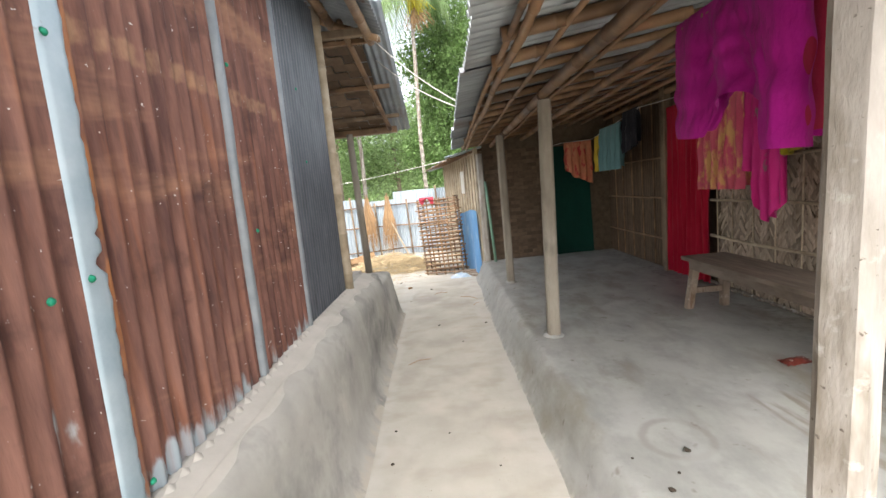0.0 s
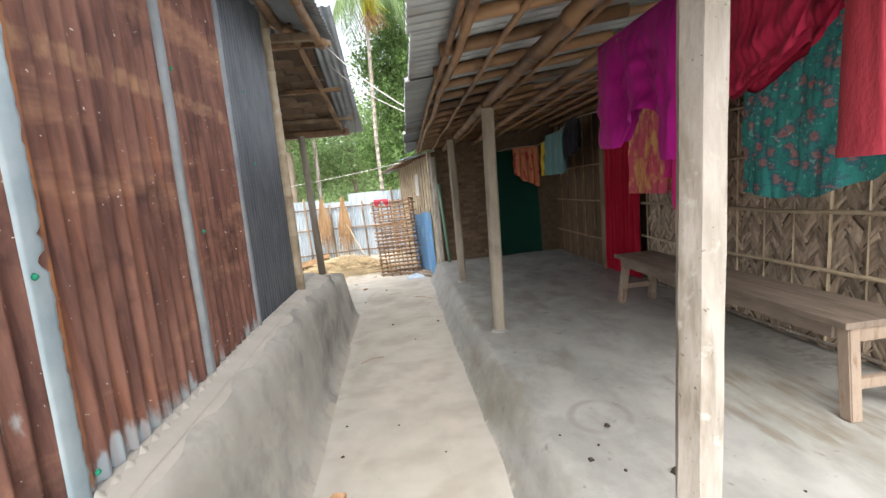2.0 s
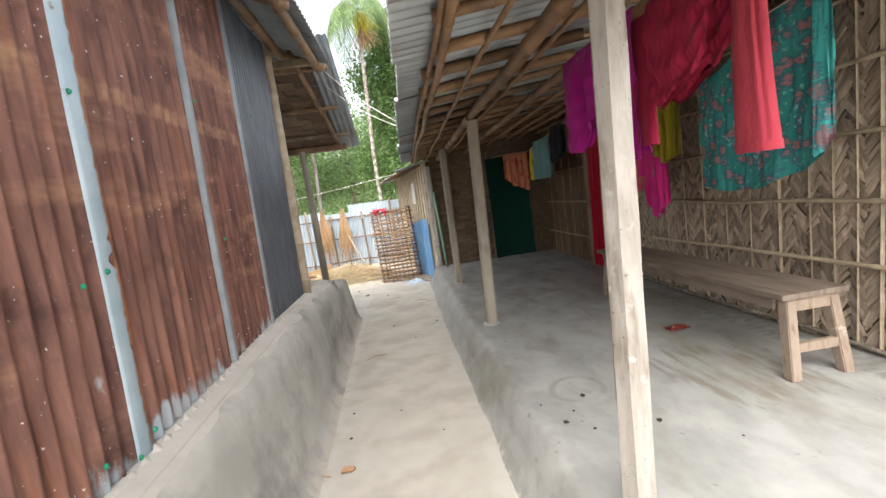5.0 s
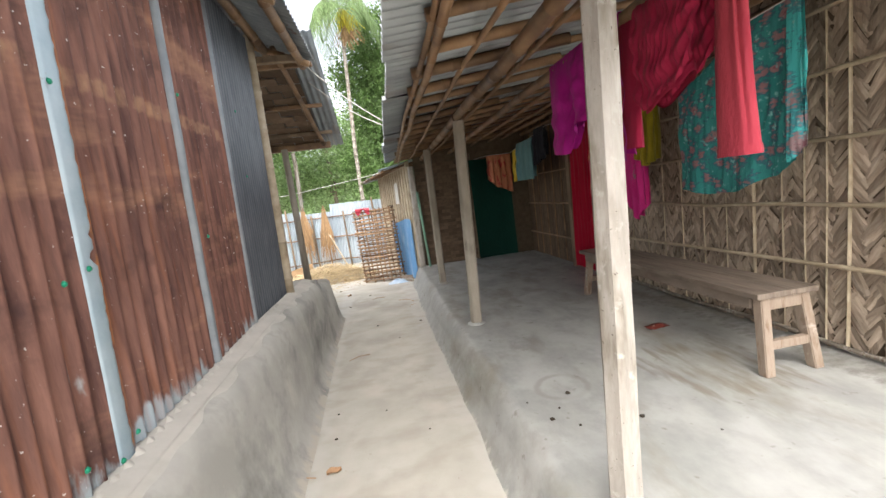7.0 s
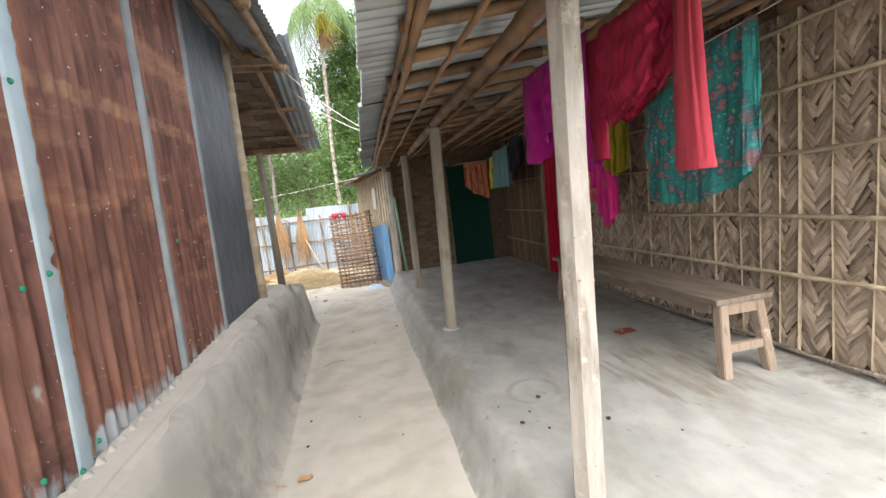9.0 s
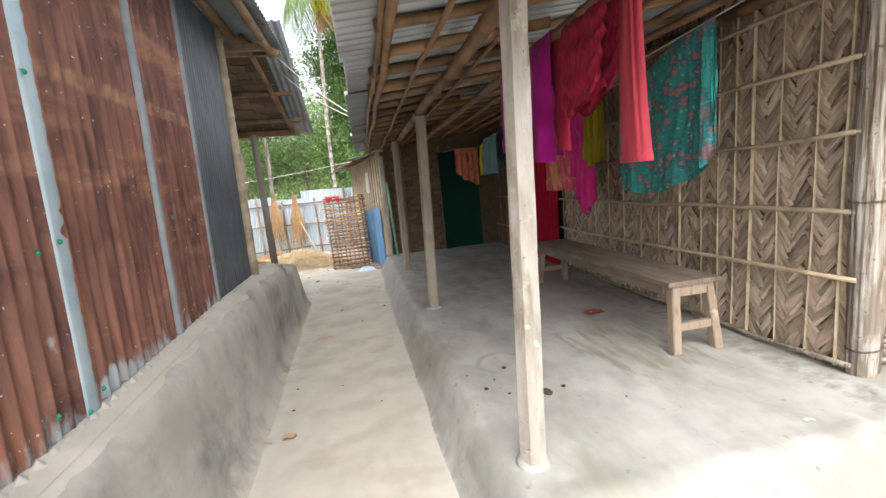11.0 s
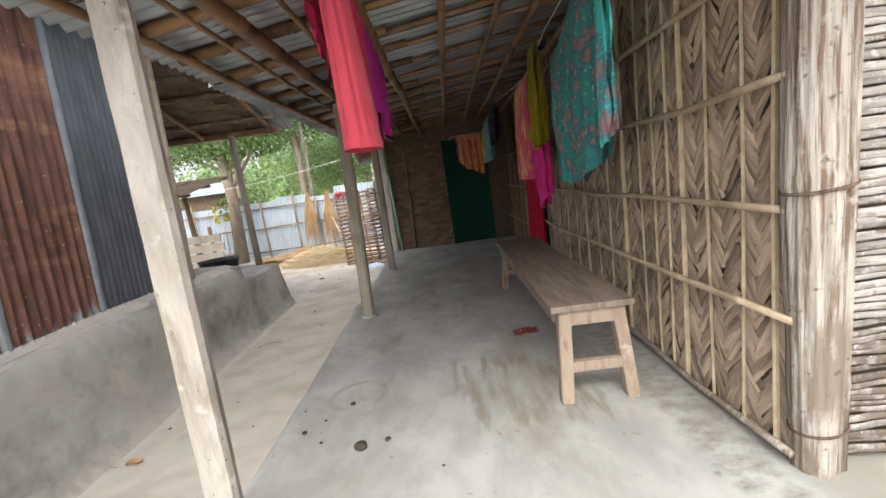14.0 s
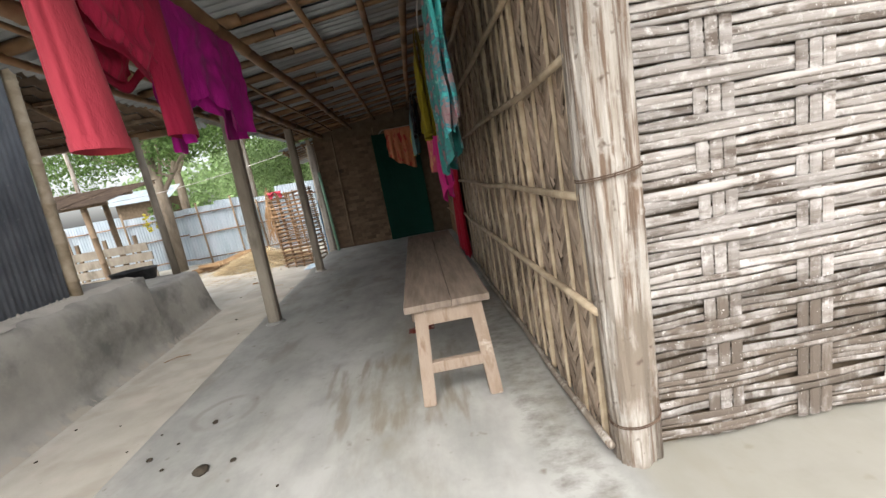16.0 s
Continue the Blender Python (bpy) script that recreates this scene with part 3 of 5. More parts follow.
setting("trim_mortar", grid(teeth, 900, 6), CEMENT_LIGHT, "ragged cement filling along the foot of the tin wall", True)
corner = thing("corner_pole", (-0.87, 3.32, 0.72), "pale bamboo corner pole of the tin house", "pole")
part("stem", one_tube([(-0.86, 3.28, 0.68), (-0.87, 3.36, 2.0), (-0.88, 3.42, 3.0)], 0.045, 10, knots=0.33), BAMBOO_PALE, corner, "", True)

# ---- tin house roof and porch roof ----
main_roof = thing("house_roof", (-2.0, 0.0, 3.0), "grey tin roof of the rusty house with bamboo purlins", "roof")
for i in range(6):
    y0 = -1.0 + i * 0.8
    bm = tin((-0.38, y0, 2.86), (0, 1, 0), (-0.93, 0, 0.37), 0.82 if i < 5 else 0.75, 2.6, 0.0667, 0.009, 3, 0, 20 + i)
    part("roof_sheet", bm, DULL, main_roof, "", True)
for x, z, y1 in ((-0.50, 2.84, 3.78), (-0.80, 2.95, 3.7), (-1.5, 3.23, 3.7)):
    part("purlin", one_tube([(x, -0.95, z), (x, y1, z)], 0.04, 8, knots=0.4), BAMBOO, main_roof, "", True)
for y in (3.62, 2.4, 1.2, 0.0):
    part("rafter", one_tube([(-0.42, y, 2.80), (-2.6, y, 3.67)], 0.03, 7, knots=0.4), BAMBOO, main_roof, "", True)

PA, PB = Vector((0, 3.55, 3.02)), Vector((0, 5.36, 2.27))
porch = thing("porch_roof", (-1.1, 5.1, 2.25), "lean-to porch roof of tin lined with woven bamboo mat", "roof")
slope = (PB - PA).normalized()
for i in range(4):
    x0 = -0.37 - (i + 1) * 0.80
    bm = tin((x0, PA.y, PA.z + 0.05), (1, 0, 0), slope, 0.82, (PB - PA).length + 0.05, 0.0667, 0.010, 3, 0.02, 40 + i)
    part("roof_sheet", bm, ROOF_TIN, porch, "", True)
rng = random.Random(5)
lining = []
for r in range(15):
    for c in range(9):
        s0, s1 = 0.28 + r * 0.11, 0.28 + (r + 1) * 0.11 - 0.004
        x0, x1 = -2.9 + c * 0.26, -2.9 + (c + 1) * 0.26 - 0.004
        off = 0.13 if r % 2 else 0.0
        x0, x1 = min(x0 + off, -0.62), min(x1 + off, -0.60)
        lift = 0.004 + 0.008 * ((r + c) % 2) + rng.random() * 0.004
        if s1 > (PB - PA).length - 0.02:
            continue
        p, q = PA + slope * s0, PA + slope * s1
        k = [(x0, p.y, p.z - lift), (x1, p.y, p.z - lift - 0.003), (x1, q.y, q.z - lift - 0.003), (x0, q.y, q.z - lift)]
        lining.append((k + [(a, b, c2 + 0.004) for a, b, c2 in k], [(0, 1, 2, 3), (7, 6, 5, 4), (0, 4, 5, 1), (1, 5, 6, 2), (2, 6, 7, 3), (3, 7, 4, 0)]))
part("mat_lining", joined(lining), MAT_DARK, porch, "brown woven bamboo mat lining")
for s, x1 in ((0.30, -0.42), (0.95, -0.45), (1.5, -0.43)):
    p = PA + slope * s
    bm = bmesh.new()
    box(bm, (-3.0, p.y - 0.02, p.z - 0.06), (x1, p.y + 0.02, p.z - 0.02), 0.006)
    part("batten", bm, OLD_WOOD if s > 1 else BAMBOO, porch)
p = PA + slope * 1.78
part("eave_beam", one_box((-3.0, p.y - 0.04, p.z - 0.09), (-0.50, p.y + 0.04, p.z - 0.012), 0.01), BAMBOO, porch)
for xa, xb in ((-0.72, -0.58), (-1.7, -1.5)):
    part("rafter", one_tube([(xa, PA.y + 0.05, PA.z - 0.06), (xb, p.y, p.z - 0.06)], 0.028, 7, knots=0.45), BAMBOO, porch, "", True)
part("gable_tie", one_box((-1.6, 3.50, 2.80), (-0.52, 3.56, 2.86), 0.008), OLD_WOOD, porch)
porch_post = thing("porch_post", (-1.05, 5.02, 0.54), "weathered wooden post holding the porch roof", "post")
part("shaft", one_tube([(-1.04, 5.02, 0.52), (-1.07, 5.05, 2.26)], 0.045, 8, r2=0.04), POST_DARK, porch_post, "", True)

# ---- veranda roof ----
ZE, SL = 2.13, 0.13


def roof_z(x):
    return ZE + SL * (x - 0.18)


veranda_roof = thing("veranda_roof", (1.4, 3.5, 2.0), "grey corrugated veranda roof on brown bamboo poles", "roof")
rng = random.Random(11)
# front edge lies out of view, set by how far it shades the floor
y = 0.06
i = 1
while y < 6.8:
    w = 0.82
    drop = 0.012 * (i % 2)
    x0 = 0.17 + rng.uniform(-0.02, 0.03)
    bm = tin((x0, y + w, roof_z(x0) + drop), (0, -1, 0), (1, 0, SL), w, 2.75, 0.076, 0.019, 4, 0, 60 + i)
    part("roof_sheet", bm, ROOF_TIN, veranda_roof, "", True)
    y += 0.76
    i += 1
# unseen sheets added over the room to keep light from leaking in
for k in range(9):
    bm = tin((2.86, 0.25 + 0.76 * (k + 1) + 0.06, roof_z(2.86) + 0.02), (0, -1, 0), (1, 0, 0.2), 0.82, 3.3, 0.0667, 0.010, 2, 0, 160 + k)
    part("roof_sheet", bm, ROOF_TIN, veranda_roof, "", True)
poles = (("purlin", 0.405, 2.088, 0.022, 0.15), ("purlin", 0.36, 2.10, 0.016, 0.4), ("beam", 0.815, 2.10, 0.040, 0.10), ("purlin", 0.63, 2.13, 0.015, 0.2), ("purlin", 1.00, 2.165, 0.014, 0.3),
         ("beam", 1.30, 2.155, 0.034, 0.2), ("purlin", 1.70, 2.235, 0.022, 0.2), ("purlin", 2.02, 2.275, 0.022, 0.2), ("purlin", 2.27, 2.30, 0.026, 0.2), ("wall_plate", 2.62, 2.33, 0.04, 0.45))
for nm, x, z, r, y0 in poles:
    rng = random.Random(int(x * 100))
    pts = [(x + rng.uniform(-0.012, 0.012), y0 + k * 0.82, z + rng.uniform(-0.012, 0.008)) for k in range(9)]
    pts.insert(0, (x, min(y0 - 0.15, 0.02), z))
    part(nm, one_tube(pts, r, 10, r2=r * 0.85, knots=0.42), BAMBOO, veranda_roof, "thick brown bamboo pole" if r > 0.035 else "", True)
rng = random.Random(21)
y = 0.10
while y < 6.7:
    xs = rng.uniform(0.33, 0.38)
    xe = 2.75
    r = rng.uniform(0.024, 0.033)
    sk = rng.uniform(-0.04, 0.04)
    xm = rng.uniform(1.2, 1.5)
    bm = one_tube([(xs, y, roof_z(xs) - 0.036), (xm, y + sk, roof_z(xm) - 0.034)], r, 8, knots=0.38)
    part("rafter", bm, BAMBOO, veranda_roof, "", True)
    bm = one_tube([(xm - 0.12, y + sk + 0.03, roof_z(xm - 0.12) - 0.036), (xe, y + sk * 1.5, roof_z(xe) - 0.034)], r * 0.62, 7, knots=0.4)
    part("rafter", bm, BAMBOO, veranda_roof, "", True)
    y += rng.uniform(0.29, 0.40)
for yk in (0.73, 3.1, 5.03):
    bm = bmesh.new()
    for k in range(3):
        a = [(0.815 + 0.046 * math.cos(q), yk + (k - 1) * 0.012, 2.10 + 0.046 * math.sin(q)) for q in [2 * math.pi * s / 14 for s in range(15)]]
        tube(bm, a, 0.004, 5)
    part("binding", bm, RUSTWIRE, veranda_roof, "rusty wire binding")

# ---- veranda posts ----


def concrete_post(x, y, top, w, material, label, lean=(0, 0), turn=0.0):
    ob = thing("veranda_post", (x, y, 0.25), label, "post", "posts along the veranda")
    bm = bmesh.new()
    n, h = 14, top - 0.235
    c = w * 0.18
    rings = []
    for k in range(n + 1):
        t = k / n
        ww = w * (1.03 - 0.06 * t) / 2
        prof = [(-ww, -ww + c), (-ww, ww - c), (-ww + c, ww), (ww - c, ww), (ww, ww - c), (ww, -ww + c), (ww - c, -ww), (-ww + c, -ww)]
        prof = [(a * math.cos(turn) - b * math.sin(turn), a * math.sin(turn) + b * math.cos(turn)) for a, b in prof]
        jit = 0.0035
        rings.append([bm.verts.new((x + a + lean[0] * t + jit * noise.noise(Vector((a * 40, k, y))), y + b + lean[1] * t + jit * noise.noise(Vector((b * 40, k, x))), 0.235 + h * t)) for a, b in prof])
    for p, q in zip(rings, rings[1:]):
        for i in range(8):
            bm.faces.new((p[i], p[(i + 1) % 8], q[(i + 1) % 8], q[i])[::-1])
    bm.faces.new(rings[-1][::-1])
    part("shaft", bm, material, ob)
    bm = bmesh.new()
    bmesh.ops.create_cone(bm, cap_ends=True, segments=14, radius1=w * 0.95, radius2=w * 0.62, depth=0.02, matrix=Matrix.Translation((x, y, 0.255)))
    part("footing", bm, SLAB, ob, "low cement collar at the foot", True)
    return ob


concrete_post(0.790, 0.735, 2.06, 0.088, POST, "pale weathered square concrete post on the veranda edge", (0.024, 0.0), radians(24))
concrete_post(0.775, 3.10, 2.06, 0.092, POST_DARK, "brown-stained square concrete post on the veranda edge", (0.04, 0.0))
concrete_post(0.735, 5.03, 2.06, 0.09, POST_DARK, "dark-stained square concrete post on the veranda edge", (0.0, 0.0))
concrete_post(0.60, 6.60, 1.99, 0.10, POST, "pale concrete post at the end of the veranda", (0.0, 0.0))

# ---- long bamboo-mat wall ----
WX = 2.665
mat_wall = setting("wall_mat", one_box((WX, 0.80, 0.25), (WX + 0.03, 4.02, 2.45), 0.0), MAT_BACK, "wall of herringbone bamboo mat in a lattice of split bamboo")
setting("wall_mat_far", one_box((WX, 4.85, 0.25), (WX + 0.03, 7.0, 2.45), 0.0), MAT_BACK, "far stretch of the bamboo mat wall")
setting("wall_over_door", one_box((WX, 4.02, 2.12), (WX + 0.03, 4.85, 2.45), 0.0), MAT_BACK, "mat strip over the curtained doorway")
# unseen partition and walls added so no light leaks through the doorway
setting("wall_room_near", one_box((2.76, 0.90, 0.25), (2.80, 6.9, 2.45), 0.0), MAT_BACK, "unseen partition added behind the doorway to stop light leaks")
setting("wall_room_back", one_box((6.0, 0.8, 0.25), (6.05, 7.0, 2.6), 0.0), MAT_BACK, "unseen back wall added to keep the room dark")
setting("wall_room_side", one_box((2.7, 7.0, 0.25), (6.0, 7.05, 2.6), 0.0), MAT_BACK, "unseen side wall added to keep the room dark")

rng = random.Random(3)


def strip_mesh(w, h):
    bm = bmesh.new()
    n = 3
    rows = []
    for k in range(n + 1):
        t = k / n
        bow = 0.006 * math.sin(math.pi * t)
        rows.append([bm.verts.new((-bow - d, sx * w / 2, (t - 0.5) * h)) for sx, d in ((-1, 0.0), (0, 0.003), (1, 0.0))])
    for a, b in zip(rows, rows[1:]):
        for i in range(2):
            bm.faces.new((a[i], b[i], b[i + 1], a[i + 1]))
    return bm


strips = []
COL = 0.085
ncol = int((4.0 - 0.86) / COL)
for c in range(ncol):
    yc = 0.87 + (c + 0.5) * COL
    lean = 1 if c % 2 else -1
    z = 0.27 + rng.uniform(0, 0.03)
    while z < 2.42:
        ang = lean * radians(rng.uniform(24, 42))
        m = Matrix.Translation((WX - 0.006 - rng.uniform(0, 0.007), yc + rng.uniform(-0.012, 0.012), z)) @ Matrix.Rotation(ang, 4, "X") @ Matrix.Rotation(radians(rng.uniform(-11, 11)), 4, "Z") \
            @ Matrix.Rotation(radians(rng.uniform(-3, 5)), 4, "Y")
        strips.append((yc, z, m))
        z += rng.uniform(0.040, 0.052)
near = sorted(strips, key=lambda s: (s[0] > 1.62 or s[1] > 1.95 or s[1] < 0.3, s[0]))
kinds = [mesh_of("mat_strip", strip_mesh(0.027 + 0.005 * k, 0.15 + 0.022 * (k % 4)), MAT_STRIP) for k in range(5)]
rest = []
for k, (yc, z, m) in enumerate(near):
    if k < 300:
        rest.append((True, m, k % 5))
    else:
        rest.append((False, m, k % 5))
far_parts = []
for is_near, m, k in rest:
    if not is_near:
        me = kinds[k]
        far_parts.append(([tuple(m @ v.co) for v in me.vertices], [tuple(p.vertices) for p in me.polygons]))
ob = part("mat_strips", joined(far_parts), MAT_STRIP_ALL, mat_wall, "grey-brown bamboo strips laid in herringbone")
ob["kind"] = "stuff"

lattice_v = (0.93, 1.09, 1.27, 1.46, 1.58, 1.70, 1.84, 2.06, 2.30, 2.52, 2.76, 3.0, 3.25, 3.5, 3.76, 3.95)
for k, y in enumerate(lattice_v):
    w = 0.026 if k in (0, 3, 7) else 0.015
    bm = bmesh.new()
    d = random.Random(k).uniform(-0.015, 0.015)
    tube(bm, [(WX - 0.026, y, 0.27), (WX - 0.028, y + d, 1.2), (WX - 0.026, y + d * 0.3, 2.42)], w / 2, 6, squash=0.6, knots=0.35)
    part("batten", bm, BAMBOO_PALE, mat_wall)
for k, z in enumerate((0.29, 0.76, 1.115, 1.50, 1.86, 2.2)):
    bm = bmesh.new()
    pts = [(WX - 0.05, 0.84 + q * 0.53, z + random.Random(k * 9 + q).uniform(-0.012, 0.012) + 0.01 * (q == 0)) for q in range(7)]
    tube(bm, pts, 0.014, 7, knots=0.4, squash=1.0)
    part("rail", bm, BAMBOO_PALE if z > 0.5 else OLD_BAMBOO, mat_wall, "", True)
for k, y in enumerate((4.95, 5.2, 5.5, 5.8, 6.1, 6.35)):
    part("batten", one_tube([(WX - 0.02, y, 0.27), (WX - 0.02, y, 2.42)], 0.010, 6), BAMBOO, mat_wall)
for z in (0.62, 1.12, 1.6):
    part("rail", one_tube([(WX - 0.034, 4.9, z), (WX - 0.034, 6.58, z)], 0.012, 6, knots=0.4), BAMBOO, mat_wall)
reeds = []
rng = random.Random(8)
yy = 4.88
while yy < 6.6:
    w = rng.uniform(0.018, 0.032)
    d = rng.uniform(0, 0.008)
    reeds.append(([(WX - 0.004 - d, yy, 0.26), (WX - 0.004 - d, yy + w, 0.26), (WX - 0.004 - d, yy + w, 2.43), (WX - 0.004 - d, yy, 2.43)], [(0, 3, 2, 1)]))
    yy += w
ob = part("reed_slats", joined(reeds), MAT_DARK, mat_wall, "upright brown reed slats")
ob["kind"] = "stuff"

# ---- corner post and woven end wall ----
CPX, CPY = 2.682, 0.845
cpost = thing("corner_post", (CPX, CPY, 0.25), "thick grey weathered bamboo corner post bound with wire", "post")
rng = random.Random(2)
seg = 56
groove = [rng.uniform(-0.007, 0.003) if rng.random() < 0.8 else -0.012 for _ in range(seg)]
fray = [rng.uniform(0.0, 0.022) for _ in range(seg)]


def post_radius(z):
    return 0.062 + 0.017 * min(1.0, max(0.0, (z - 0.25) / 0.85))


def post_wall(u, v):
    i = round(u * seg) % seg
    q = 2 * math.pi * i / seg
    z = 0.232 + fray[i] * (1 - v) ** 6 + 2.2 * v
    r0 = post_radius(z)
    r = r0 + groove[i] * (0.6 + 0.7 * noise.noise(Vector((i * 0.7, z * 1.5, 0)))) + 0.004 * noise.noise(Vector((math.cos(q) * 2, math.sin(q) * 2, z * 5)))
    r += 0.007 * math.exp(-((z - 1.20) / 0.014) ** 2) - 0.003 * math.exp(-((z - 1.165) / 0.012) ** 2)
    return Vector((CPX + 0.9 * (0.075 - r0) + r * math.cos(q), CPY + r * math.sin(q), z))


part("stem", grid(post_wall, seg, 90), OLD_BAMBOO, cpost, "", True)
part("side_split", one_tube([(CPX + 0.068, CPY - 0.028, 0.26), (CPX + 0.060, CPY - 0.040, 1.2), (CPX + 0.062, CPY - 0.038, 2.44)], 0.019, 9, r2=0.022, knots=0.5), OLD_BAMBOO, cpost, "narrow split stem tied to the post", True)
for z in (1.175, 0.40):
    bm = bmesh.new()
    r0 = post_radius(z) + 0.004
    for k in range(2):
        tube(bm, [(CPX + 0.9 * (0.079 - r0) + 0.010 + (r0 + 0.010) * math.cos(q), CPY + r0 * math.sin(q), z + k * 0.006 + 0.012 * math.cos(q)) for q in [2 * math.pi * s / 28 for s in range(29)]], 0.002, 5)
    part("wire_tie", bm, RUSTWIRE, cpost, "rusty wire tie")

EY = 0.845
end_wall = setting("wall_woven_end", one_box((2.70, EY + 0.03, 0.25), (6.0, EY + 0.06, 2.5), 0.0), MAT_BACK, "end wall of thick whitened split bamboo, coarsely woven")

# ---- bench ----
bench = thing("bench", (2.18, 2.4, 0.25), "long worn wooden bench against the mat wall", "bench")
BX0, BX1, BY0, BY1, BT = 1.995, 2.375, 1.40, 3.46, 0.712
for xa, xb in ((BX0, 2.205), (2.2065, BX1)):
    bm = bmesh.new()
    box(bm, (xa, BY0, BT - 0.032), (xb, BY1, BT), 0.005)
    part("seat_plank", bm, WOOD, bench)


def leg(fx, fy, tx, ty):
    bm = bmesh.new()
    w = 0.029
    lo = [bm.verts.new((fx + a * w, fy + b * w, 0.25)) for a, b in ((-1, -1), (1, -1), (1, 1), (-1, 1))]
    hi = [bm.verts.new((tx + a * w, ty + b * w, BT - 0.033)) for a, b in ((-1, -1), (1, -1), (1, 1), (-1, 1))]
    for i in range(4):
        bm.faces.new((lo[i], lo[(i + 1) % 4], hi[(i + 1) % 4], hi[i]))
    bm.faces.new(hi)
    bm.faces.new(lo[::-1])
    bmesh.ops.bevel(bm, geom=bm.edges[:], offset=0.005, segments=2, affect="EDGES")
    part("leg", bm, WOOD_LEG, bench)


for fy, ty in ((1.39, 1.45), (3.42, 3.36)):
    leg(2.033, fy, 2.065, ty)
    leg(2.338, fy, 2.31, ty)
    my = fy + (ty - fy) * 0.35
    part("stretcher", one_box((2.05, my - 0.018, 0.39), (2.325, my + 0.018, 0.44), 0.005), WOOD_LEG, bench)
    part("apron", one_box((2.08, ty - 0.03, BT - 0.105), (2.29, ty + 0.01, BT - 0.034), 0.005), WOOD_LEG, bench)
for x in (2.03, 2.33):
    part("apron", one_box((x - 0.013, BY0 + 0.08, BT - 0.10), (x + 0.013, BY1 - 0.08, BT - 0.034), 0.004), WOOD, bench)

# ---- washing ----


def hang(name, material, axis, at, a0, a1, top, hem, label, category="garment", folds=9, amp=0.018, thick=0.02, seed=0, nu=84, nv=40, two=True, sag=0.0, slant=0.0):
    """Cloth hung over a line: axis 'y' at x=at, from a0 to a1; top and hem give heights along it."""
    ob = thing(name, (at, (a0 + a1) / 2, hem(0.5)) if axis == "y" else ((a0 + a1) / 2, at, hem(0.5)), label, category)
    for side in ((-1, 1) if two else (0,)):
        def f(u, v, side=side):
            s = a0 + (a1 - a0) * u
            zt, zh = top(u), hem(u) + (0.05 * side * (0.5 + 0.5 * noise.noise(Vector((u * 3, seed, 0)))) if side > 0 else 0)
            z = zt + (zh - zt) * v
            fall = min(1.0, v * 3)
            ph = noise.noise(Vector((u * 3, seed, v * 0.6))) * 2
            d = fall * amp * math.sin(folds * 2 * math.pi * u + ph) * (0.5 + 0.7 * v) + 0.02 * fall * noise.noise(Vector((u * 5, v * 3, seed + side * 4)))
            d += fall * 0.011 * noise.noise(Vector((u * 16 + 3 * noise.noise(Vector((u * 2, v * 2, seed))), v * 2.2, seed + side * 2))) + 0.005 * noise.noise(Vector((u * 34, v * 6, seed)))
            d += sag * fall * math.sin(24 * v + 5 * (u - 0.5) ** 2 + 2.5 * noise.noise(Vector((u * 2, v * 2, seed)))) 
            off = side * (thick * math.sqrt(min(1.0, v * 4)) + 0.004)
            s += 0.012 * noise.noise(Vector((u * 4, v * 4, seed + 9))) + slant * (1 - u) * v
            return Vector((at + d + off, s, z)) if axis == "y" else Vector((s, at + d + off, z))
        part("cloth" if side <= 0 else "back_fold", grid(f, nu, nv), material, ob, "", True)
    return ob


def steps(*pairs):
    def f(u):
        for (u0, z0), (u1, z1) in zip(pairs, pairs[1:]):
            if u <= u1:
                t = (u - u0) / max(u1 - u0, 1e-6)
                t = t * t * (3 - 2 * t)
                return z0 + (z1 - z0) * t
        return pairs[-1][1]
    return f


flat = lambda z: (lambda u: z)
hang("magenta_dress", MAGENTA, "y", 1.28, 1.36, 2.17, flat(2.18), steps((0, 1.50), (0.22, 1.51), (0.28, 1.70), (0.45, 1.76), (0.62, 1.70), (0.70, 1.60), (1, 1.62)),
     "magenta dress drying on the roof pole", folds=3.2, amp=0.022, seed=1, sag=0.005)
swag_hem = steps((0, 1.84), (0.3, 1.765), (0.8, 1.70), (1, 1.76))
shirt = hang("red_shirt", RED, "y", 1.31, 0.85, 1.26, flat(2.18), swag_hem, "crimson shirt draped over the roof pole", folds=0.8, amp=0.006, seed=2, thick=0.045, sag=0.008, nu=90, nv=90, slant=0.06)


def sleeve(u, v):
    """The shirt's sleeve, hanging beside its swag."""
    q = 2 * math.pi * u
    fold = 1 + 0.10 * math.sin(3 * q + 2 * v) + 0.10 * noise.noise(Vector((math.cos(q) * 2, math.sin(q) * 2, v * 2 + 7)))
    return Vector((1.315 + (0.022 + 0.014 * v) * fold * math.cos(q), 1.385 - 0.02 * (1 - v) + (0.07 + 0.014 * v) * fold * math.sin(q), 2.18 - 0.625 * v))


part("sleeve", grid(sleeve, 72, 30), RED, shirt, "", True)


def cuff(u, v):
    """The open, turned hem of the shirt's swag."""
    q = 2 * math.pi * u
    s = 0.55 + 0.40 * math.cos(q)
    ripple = 0.006 * noise.noise(Vector((math.cos(q) * 2, math.sin(q) * 2, 4)))
    return Vector((1.31 + (0.052 + ripple) * math.sin(q), 0.85 + 0.41 * s + 0.06 * (1 - s), swag_hem(min(1.0, max(0.0, s))) + 0.012 * math.sin(q) + 0.03 - 0.036 * v))


part("cuff", solid(grid(cuff, 64, 3), 0.004), RED, shirt, "turned crimson hem", True)
leg_cloth = thing("coral_trousers", (1.37, 0.81, 1.465), "coral red trouser leg hanging from the pole", "garment")


